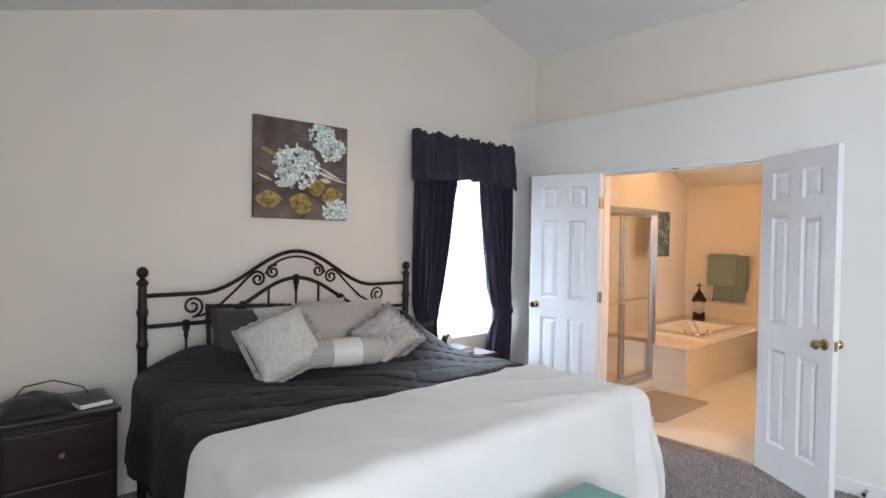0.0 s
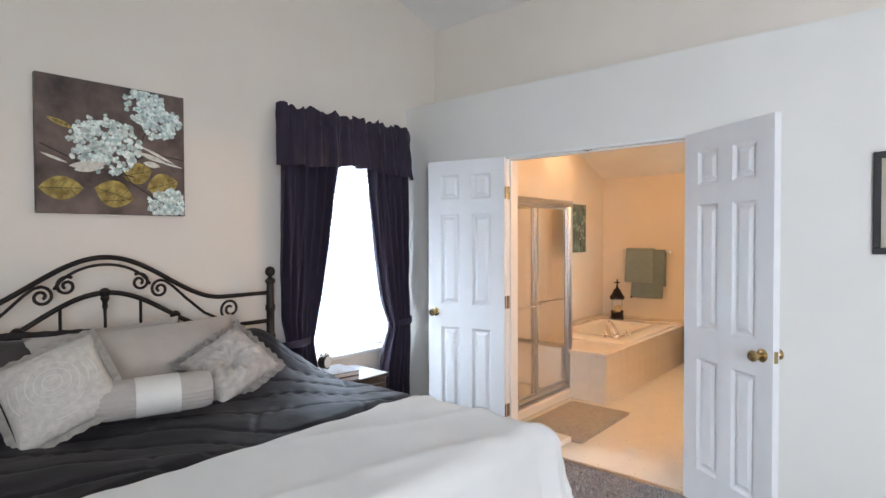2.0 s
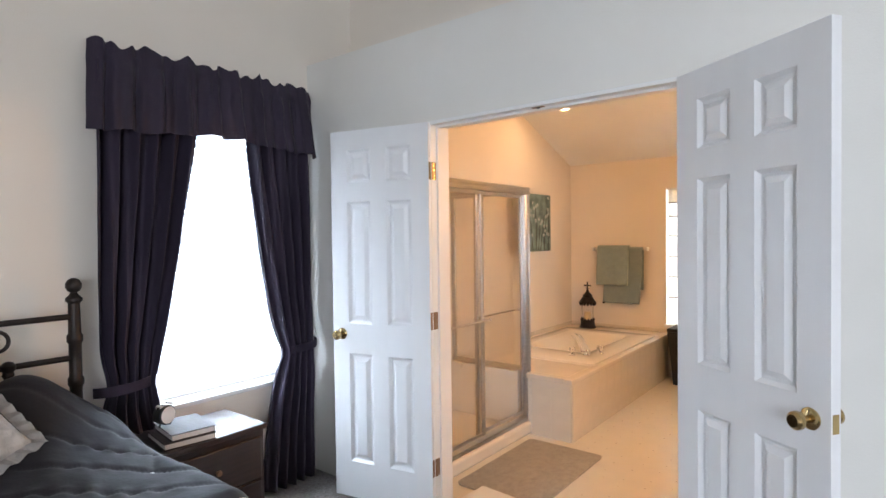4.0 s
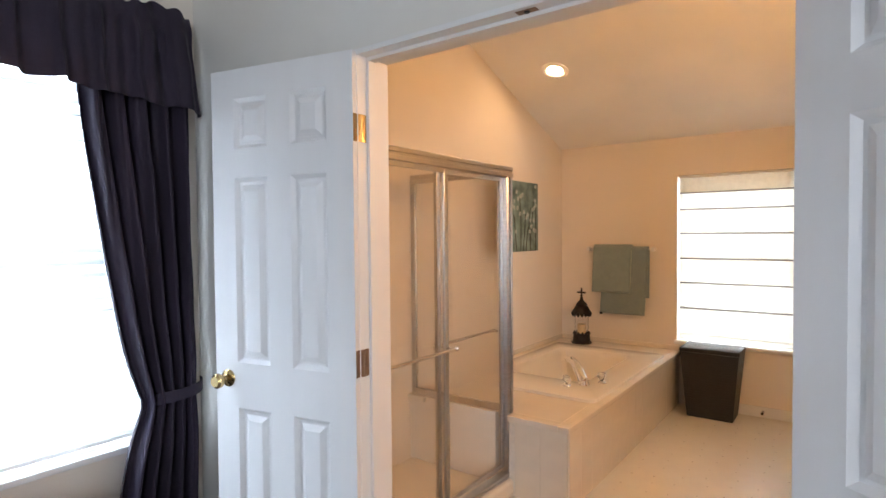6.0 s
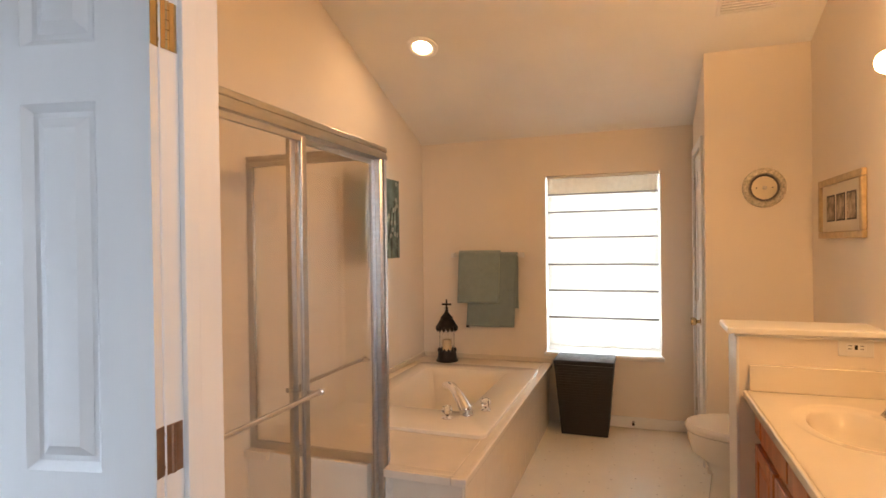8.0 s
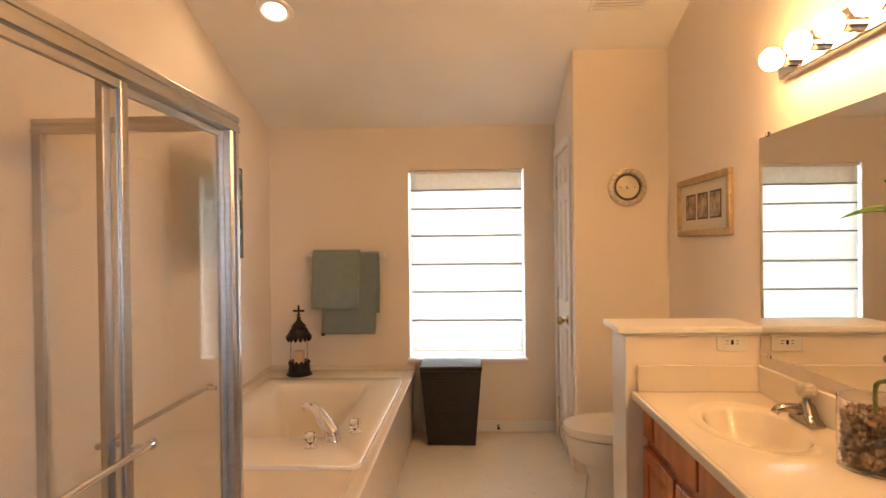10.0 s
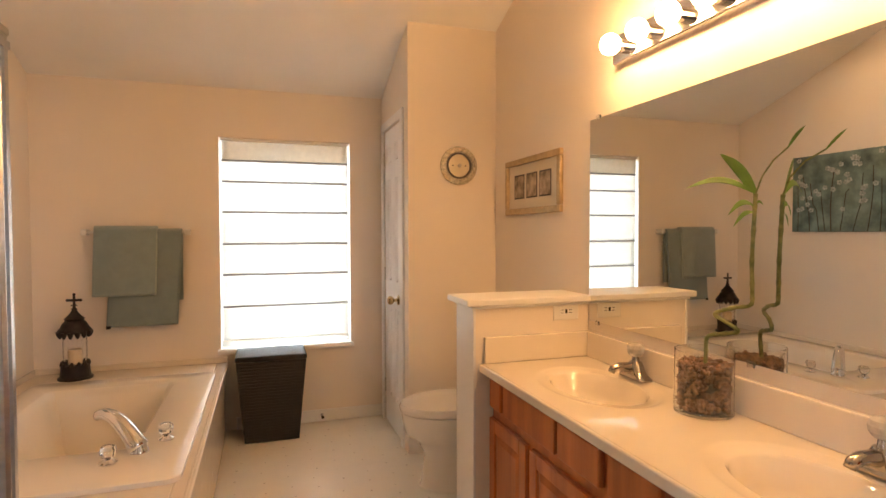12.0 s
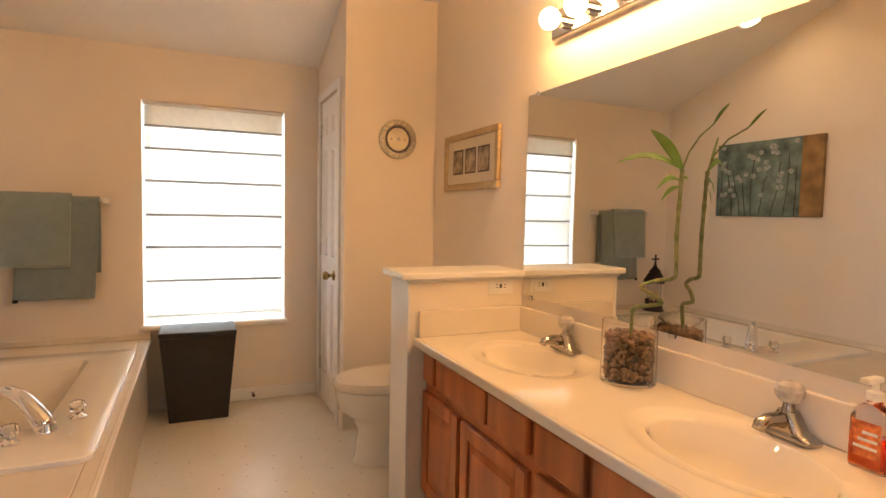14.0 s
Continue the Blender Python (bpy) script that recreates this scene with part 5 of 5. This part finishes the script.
# recessed downlight and ceiling vent
sl = math.degrees(math.atan(.365))
dl = thing("recessed_light", "white recessed ceiling downlight, lit", "light", pose(7.098, 3.769, bath_roof(7.098) - .0005, 180, sl, 0))
bm = bmesh.new()
lathe(bm, [(.060, 0), (.098, 0), (.098, .005), (.086, .010), (.066, .008), (.060, .003)], 28, caps=False)
part("trim_ring", bm, M_TRIM, dl, smooth=True)
part("lens", lathe(bmesh.new(), [(.058, .001), (.058, .003), (.040, .006), (.01, .007)], 24), M_DOWN, dl, smooth=True)
ve = thing("ceiling_vent", "white slatted ceiling vent", "vent", pose(7.1, 1.95, bath_roof(7.1) - .0005, 180, sl, 0))
bm = bmesh.new()
for a in ((-.08, .08, -.15, -.13), (-.08, .08, .13, .15), (-.08, -.062, -.13, .13), (.062, .08, -.13, .13)):
    box(bm, a[0], a[1], a[2], a[3], 0, .008, .002, 1)
part("frame", bm, M_TRIM, ve)
part("backing", box(bmesh.new(), -.062, .062, -.13, .13, .0002, .0009), M_RIB, ve)
for k in range(6):
    part("slat", box(bmesh.new(), -.055 + k * .02, -.043 + k * .02, -.13, .13, .001, .006), M_TRIM, ve)

# wall decor
ro = thing("wall_medallion", "round silvered wall dial with a mosaic rim", "wall decor", pose(CX - .001, 1.824, 1.682, 0, -90, 0))
part("rim", lathe(bmesh.new(), [(.076, 0), (.113, 0), (.113, .010), (.106, .016), (.083, .018), (.077, .012)], 40, caps=False), M_MOSAIC, ro, smooth=True)
part("dark_ring", lathe(bmesh.new(), [(.066, .001), (.0765, .001), (.0765, .015), (.066, .015)], 40, caps=False), M_PRINT, ro)
part("dial", lathe(bmesh.new(), [(.066, .001), (.066, .008), (.03, .014), (.008, .017)], 36), M_CLOCKF, ro, smooth=True)
part("boss", lathe(bmesh.new(), [(.012, .014), (.012, .022), (.006, .027)], 14), M_NICKEL, ro, smooth=True)
for dy in (-.04, .04):
    part("stud", lathe(bmesh.new(), [(.004, .010), (.004, .016)], 8, at=(0, dy, 0)), M_PRINT, ro)

fx0, fx1, fz0, fz1 = 6.661, 7.275, 1.386, 1.686
fr = thing("framed_picture", "gilt-framed triple print on the bathroom wall", "picture", pose(fx0, YM + .001, fz0))
FW, FH = fx1 - fx0, fz1 - fz0
bm = bmesh.new()
for a in ((0, FW, 0, .034), (0, FW, FH - .034, FH), (0, .034, .034, FH - .034), (FW - .034, FW, .034, FH - .034)):
    box(bm, a[0], a[1], 0, .022, a[2], a[3], .006, 2)
part("frame", bm, M_GOLDFR, fr)
part("mat_board", B(.034, FW - .034, .001, .008, .034, FH - .034), M_MATBD, fr)
for k in range(3):
    cx = FW / 2 + (k - 1) * .145
    part("print_border", B(cx - .060, cx + .060, .0082, .0095, .085, FH - .085), M_PRINT, fr)
    part("print", B(cx - .052, cx + .052, .0097, .0105, .093, FH - .093), M_SEPIA, fr)

# ---- on the vanity ----
vs = thing("glass_vase", "clear cylinder vase full of pebbles with lucky bamboo", "vase", pose(5.672, 1.692, VZ + .0012))
bm = bmesh.new()
lathe(bm, [(.080, 0), (.082, .004), (.082, .185), (.0785, .185), (.0785, .010), (.01, .010)], 36)
g = part("cylinder", bm, M_GLASS, vs, smooth=True)
g.visible_shadow = False
rnd = random.Random(3)
bm = bmesh.new()
ico = bmesh.new()
bmesh.ops.create_icosphere(ico, subdivisions=1, radius=1)
iv = [v.co.copy() for v in ico.verts]
fi = [[v.index for v in f.verts] for f in ico.faces]
ico.free()
for k in range(900):
    if k < 620:
        a, r, z = rnd.uniform(0, 2 * math.pi), rnd.uniform(.058, .067), .020 + .123 * (k / 620)
    else:
        a, r, z = rnd.uniform(0, 2 * math.pi), .070 * math.sqrt(rnd.random()), .132 + rnd.uniform(0, .016)
    q = Matrix.LocRotScale((r * math.cos(a), r * math.sin(a), z), Euler((rnd.uniform(0, 6), rnd.uniform(0, 6), rnd.uniform(0, 6))), (rnd.uniform(.008, .0135), rnd.uniform(.0065, .010), rnd.uniform(.005, .0075)))
    w = [bm.verts.new(q @ c) for c in iv]
    for f in fi:
        bm.faces.new([w[i] for i in f])
tagged(part("pebbles", bm, M_PEBBLE, vs, "mixed brown river pebbles", smooth=True), kind="stuff")
part("gravel_core", lathe(bmesh.new(), [(.055, .012), (.060, .02), (.060, .132), (.03, .136)], 20), M_STEM_SHADE, vs)


def stalk(pts, r, nm="stalk"):
    """Smooths a few points into a cane with rings at the joints."""
    P = [Vector(p) for p in pts]
    out = []
    for i in range(len(P) - 1):
        a, b, c, d = P[max(i - 1, 0)], P[i], P[i + 1], P[min(i + 2, len(P) - 1)]
        for k in range(8):
            t = k / 8
            out.append(.5 * ((2 * b) + (c - a) * t + (2 * a - 5 * b + 4 * c - d) * t * t + (3 * b - a - 3 * c + d) * t ** 3))
    out.append(P[-1])
    tp = [1.22 if k % 5 == 0 else 1.0 for k in range(len(out))]
    part(nm, tube(bmesh.new(), out, r, 8, taper=tp), M_STALK, vs, "ringed green cane", smooth=True)


def blade(base, tip, width, sag):
    b, t = Vector(base), Vector(tip)
    d = t - b
    s = d.cross(Vector((-.55, .75, .35))).normalized()
    nrm = s.cross(d).normalized()

    def f(u, v):
        w = width * math.sin(math.pi * min(1, .06 + .94 * u)) ** .75 * (1 - .3 * u)
        q = b + d * u + Vector((0, 0, sag * math.sin(math.pi * u))) + s * w * (v - .5) + nrm * .25 * w * abs(v - .5)
        return q
    part("leaf", sheet(bmesh.new(), f, 14, 4, .0008), M_LEAF, vs, smooth=True)


stalk([(-.01, .01, .10), (-.012, .005, .17), (-.012, 0, .225), (-.05, -.02, .240), (-.085, -.038, .252), (-.06, -.02, .275), (-.03, -.008, .295), (-.07, -.034, .316), (-.112, -.050, .328), (-.117, -.052, .36), (-.116, -.050, .45), (-.122, -.050, .58), (-.125, -.050, .635)], .0058)
top = Vector((-.125, -.050, .635))
blade(top, (-.085, .035, .745), .034, .014)
blade(top, (-.045, .115, .650), .022, .030)
blade((-.123, -.05, .60), (-.095, .015, .575), .020, .022)
blade((-.122, -.05, .585), (-.10, 0, .545), .016, .014)
blade((-.122, -.05, .60), (-.14, -.062, .602), .010, .012)
blade((-.235, -.035, .745), (-.285, -.03, .79), .011, .004)
part("shoot", tube(bmesh.new(), [top, (-.145, -.05, .68), (-.185, -.045, .72), (-.235, -.035, .745)], .0026, 6), M_STALK, vs)

sp = thing("soap_dispenser", "clear pump bottle of orange hand soap", "soap bottle", pose(5.03, 1.645, VZ + .001))
bm = bmesh.new()
loft(bm, [[(x, y, z) for x, y in rounded(-w, w, -d, d, .012, 4)] for w, d, z in ((.034, .021, 0), (.036, .023, .006), (.036, .023, .105), (.030, .020, .122), (.014, .014, .134), (.013, .013, .142))])
g = part("bottle", bm, M_GLASS, sp, smooth=True)
g.visible_shadow = False
bm = bmesh.new()
loft(bm, [[(x, y, z) for x, y in rounded(-.032, .032, -.019, .019, .010, 4)] for z in (.004, .012, .072)])
part("soap", bm, M_SOAP, sp, "orange liquid soap", smooth=True)
part("label", box(bmesh.new(), -.027, .027, .0232, .0238, .028, .100, .0003, 1), M_LABEL, sp, "orange-red printed label")
part("pump_collar", lathe(bmesh.new(), [(.015, .142), (.015, .158), (.006, .162), (.006, .178)], 16), M_WHITEP, sp, smooth=True)
part("pump_head", box(bmesh.new(), -.010, .010, -.012, .040, .178, .190, .004), M_WHITEP, sp)
for k, z in enumerate((.045, .060, .075)):
    part("label_bar", box(bmesh.new(), -.022, .022 - .008 * k, .0240, .0245, z, z + .006), M_WHITEP, sp)

# ---- bathroom floor ----
bm = bmesh.new()
loft(bm, [[(x, y, .0035) for x, y in rounded(4.975, 5.845, 2.905, 3.43, .03, 5)], [(x, y, .017) for x, y in rounded(4.97, 5.85, 2.90, 3.435, .03, 5)], [(x, y, .022) for x, y in rounded(4.985, 5.835, 2.915, 3.42, .03, 5)]])
tagged(part("bath_mat", bm, M_RUG, smooth=True), "taupe tufted bath mat in front of the shower", "bath mat")
sc = thing("bathroom_scale", "white mechanical bathroom scale with a round dial", "scale", pose(4.80, 3.12, .004, 0, 0, -4))
part("platform", box(bmesh.new(), -.165, .165, -.14, .14, .006, .048, .012, 3), M_WHITEP, sc)
part("dial_rim", lathe(bmesh.new(), [(.044, .0484), (.044, .052), (.036, .054)], 24, at=(-.09, 0, 0)), M_OLD, sc)
part("dial", lathe(bmesh.new(), [(.035, .0542), (.02, .0545)], 24, at=(-.09, 0, 0)), M_PRINT, sc)
for sx in (-.13, .13):
    for sy in (-.1, .1):
        part("foot", lathe(bmesh.new(), [(.012, 0), (.012, .0058)], 10, at=(sx, sy, 0)), M_BLACK, sc)

# ---- nightstands ----


def nightstand(m, w, d, h, label):
    e = thing("nightstand", label, "nightstand", m)
    part("top", box(bmesh.new(), -w / 2 - .015, w / 2 + .015, -d / 2 - .015, d / 2, h - .026, h, .006, 3), M_CHERRY, e)
    part("case", box(bmesh.new(), -w / 2, w / 2, -d / 2, d / 2 - .002, .09, h - .0265, .003), M_CHERRY, e)
    n = 2
    for k in range(n):
        z0 = .105 + k * (h - .15) / n
        z1 = z0 + (h - .15) / n - .012
        dr = part("drawer", box(bmesh.new(), -w / 2 + .02, w / 2 - .02, -d / 2 - .014, -d / 2 - .0003, z0, z1, .005), M_CHERRY, e)
        part("pull", lathe(bmesh.new(), [(.006, 0), (.006, .012), (.014, .018), (.012, .026)], 12, m=Matrix.Translation((0, -d / 2 - .014, (z0 + z1) / 2)) @ Matrix.Rotation(radians(90), 4, "X")), M_OLD, dr)
    for sx in (-1, 1):
        for sy in (-1, 1):
            part("leg", box(bmesh.new(), sx * (w / 2 - .025) - .022, sx * (w / 2 - .025) + .022, sy * (d / 2 - .027) - .022, sy * (d / 2 - .027) + .022, .002, .0895, .004), M_CHERRY, e)
    return e


nightstand(pose(3.72, 4.02, 0), .50, .36, .56, "dark cherry nightstand beside the bed under the window")
nightstand(pose(1.03, 4.03, 0), .46, .42, .64, "dark cherry nightstand with clutter beside the bed")
for z, dx, mt, w in ((.5605, .03, M_CHERRY, .22), (.5915, .045, M_SHAM, .19)):
    bk = thing("book", "thick closed book lying on the nightstand", "book", pose(3.60 + dx, 3.96, z, 0, 0, -8))
    part("cover", box(bmesh.new(), -w / 2, w / 2, -.12, .12, 0, .004, .001, 1), mt, bk)
    part("pages", box(bmesh.new(), -w / 2 + .006, w / 2 - .004, -.115, .115, .0042, .026), M_PAPER, bk)
    part("cover", box(bmesh.new(), -w / 2, w / 2, -.12, .12, .0262, .030, .001, 1), mt, bk)
ck = thing("alarm_clock", "small twin-bell alarm clock with a pale face", "clock", pose(3.565, 4.0, .6235, 0, 0, 15))
m = Matrix.Translation((0, -.02, .055)) @ Matrix.Rotation(radians(90), 4, "X")
part("case", lathe(bmesh.new(), [(.040, -.03), (.043, -.02), (.043, .016), (.038, .020)], 24, m=m), M_BLACK, ck, smooth=True)
part("face", lathe(bmesh.new(), [(.037, .0202), (.036, .021)], 24, m=m), M_WHITEP, ck)
for s in (-1, 1):
    part("bell", lathe(bmesh.new(), [(.018, 0), (.016, .010), (.006, .016)], 14, m=Matrix.Translation((s * .024, -.015, .094)) @ Matrix.Rotation(radians(25 * s), 4, "Y")), M_CHROME, ck, smooth=True)
    part("foot", tube(bmesh.new(), [(s * .02, -.015, .02), (s * .03, -.015, 0.002)], .004, 6), M_BLACK, ck)
# clutter on the other nightstand
bg = sheet(bmesh.new(), lambda u, v: Vector((.80 + .30 * u, 3.875 + .26 * v, .6415 + .075 * math.sin(math.pi * u) ** .5 * math.sin(math.pi * v) ** .5 * (1 + .3 * wob(u * 3, v * 3)))), 20, 16, .003)
tagged(part("black_pouch", bg, M_BLACK, smooth=True), "slumped black zip pouch on the nightstand", "pouch")
rb = thing("book", "dark book with a pale edge on the nightstand", "book", pose(1.16, 3.955, .6412, 0, 0, 12))
part("cover", box(bmesh.new(), -.075, .075, -.10, .10, 0, .004, .001, 1), M_PRINT, rb)
part("pages", box(bmesh.new(), -.070, .071, -.098, .095, .0042, .024), M_PAPER, rb)
part("cover", box(bmesh.new(), -.075, .075, -.10, .10, .0242, .028, .001, 1), M_PRINT, rb)
cable = [(1.195, 4.045, .644), (1.155, 4.075, .70), (1.035, 4.105, .745), (.915, 4.085, .735), (.875, 4.005, .71)]
tagged(part("cable", tube(bmesh.new(), cable, .0035, 6), M_BLACK, smooth=True), "loop of black power cable over the pouch", "cable")

# black-framed picture on the wall beside the open leaf
bf = thing("framed_picture", "black-framed picture under glass beside the doorway", "picture", pose(XD - .001, 1.268, 1.387, 0, 0, -90))
BW, BH = .62, .471
bm = bmesh.new()
for a in ((0, BW, 0, .03), (0, BW, BH - .03, BH), (0, .03, .03, BH - .03), (BW - .03, BW, .03, BH - .03)):
    box(bm, a[0], a[1], -.022, 0, a[2], a[3], .003, 1)
part("frame", bm, M_BLACK, bf)
part("mat_board", B(.03, BW - .03, -.006, -.001, .03, BH - .03), M_MATBD, bf)
part("print", B(.13, BW - .13, -.0075, -.0062, .12, BH - .12), M_SEPIA, bf)
part("glazing", B(.03, BW - .03, -.012, -.010, .03, BH - .03), M_GLASS, bf)

# flecks printed in the vinyl
rnd = random.Random(21)
bm = bmesh.new()
for i in range(26):
    for j in range(20):
        x, y = 4.72 + i * .13 + (j % 2) * .065 + rnd.uniform(-.02, .02), 1.65 + j * .128 + rnd.uniform(-.02, .02)
        if x < 8.1 and (y < 3.1 or x < 5.8) and y < 3.4:
            r = rnd.uniform(.005, .009)
            bm.faces.new([bm.verts.new((x + r * math.cos(a + .4 * i), y + r * math.sin(a + .4 * i) * .8, .0036)) for a in (0, 1.57, 3.14, 4.71)])
tagged(part("floor_flecks", bm, mat("fleck_print", (0.52, 0.47, 0.40), 0.3, var=.1, bump=0)), "faint beige flecks printed in the vinyl floor", "floor pattern", "", "stuff")

# carpet pile where the walk goes by
verts, faces = [], []
rnd = random.Random(5)
for k in range(30000):
    x, y = rnd.uniform(2.9, 4.645), rnd.uniform(.2, 3.6)
    h, r = rnd.uniform(.006, .013), rnd.uniform(.003, .0055)
    a, lx, ly = rnd.uniform(0, 6.28), rnd.uniform(-.005, .005), rnd.uniform(-.005, .005)
    n = len(verts)
    for q in range(3):
        verts.append((x + r * math.cos(a + q * 2.094), y + r * math.sin(a + q * 2.094), -.001))
    for q in range(3):
        verts.append((x + lx + .6 * r * math.cos(a + q * 2.094), y + ly + .6 * r * math.sin(a + q * 2.094), h))
    faces += [(n, n + 1, n + 4, n + 3), (n + 1, n + 2, n + 5, n + 4), (n + 2, n, n + 3, n + 5), (n + 3, n + 4, n + 5)]
me = bpy.data.meshes.new("carpet_pile")
me.from_pydata(verts, [], faces)
me.materials.append(M_TUFT)
tagged(new("carpet_pile", me), "tufted grey-brown carpet pile", "carpet", "", "stuff")
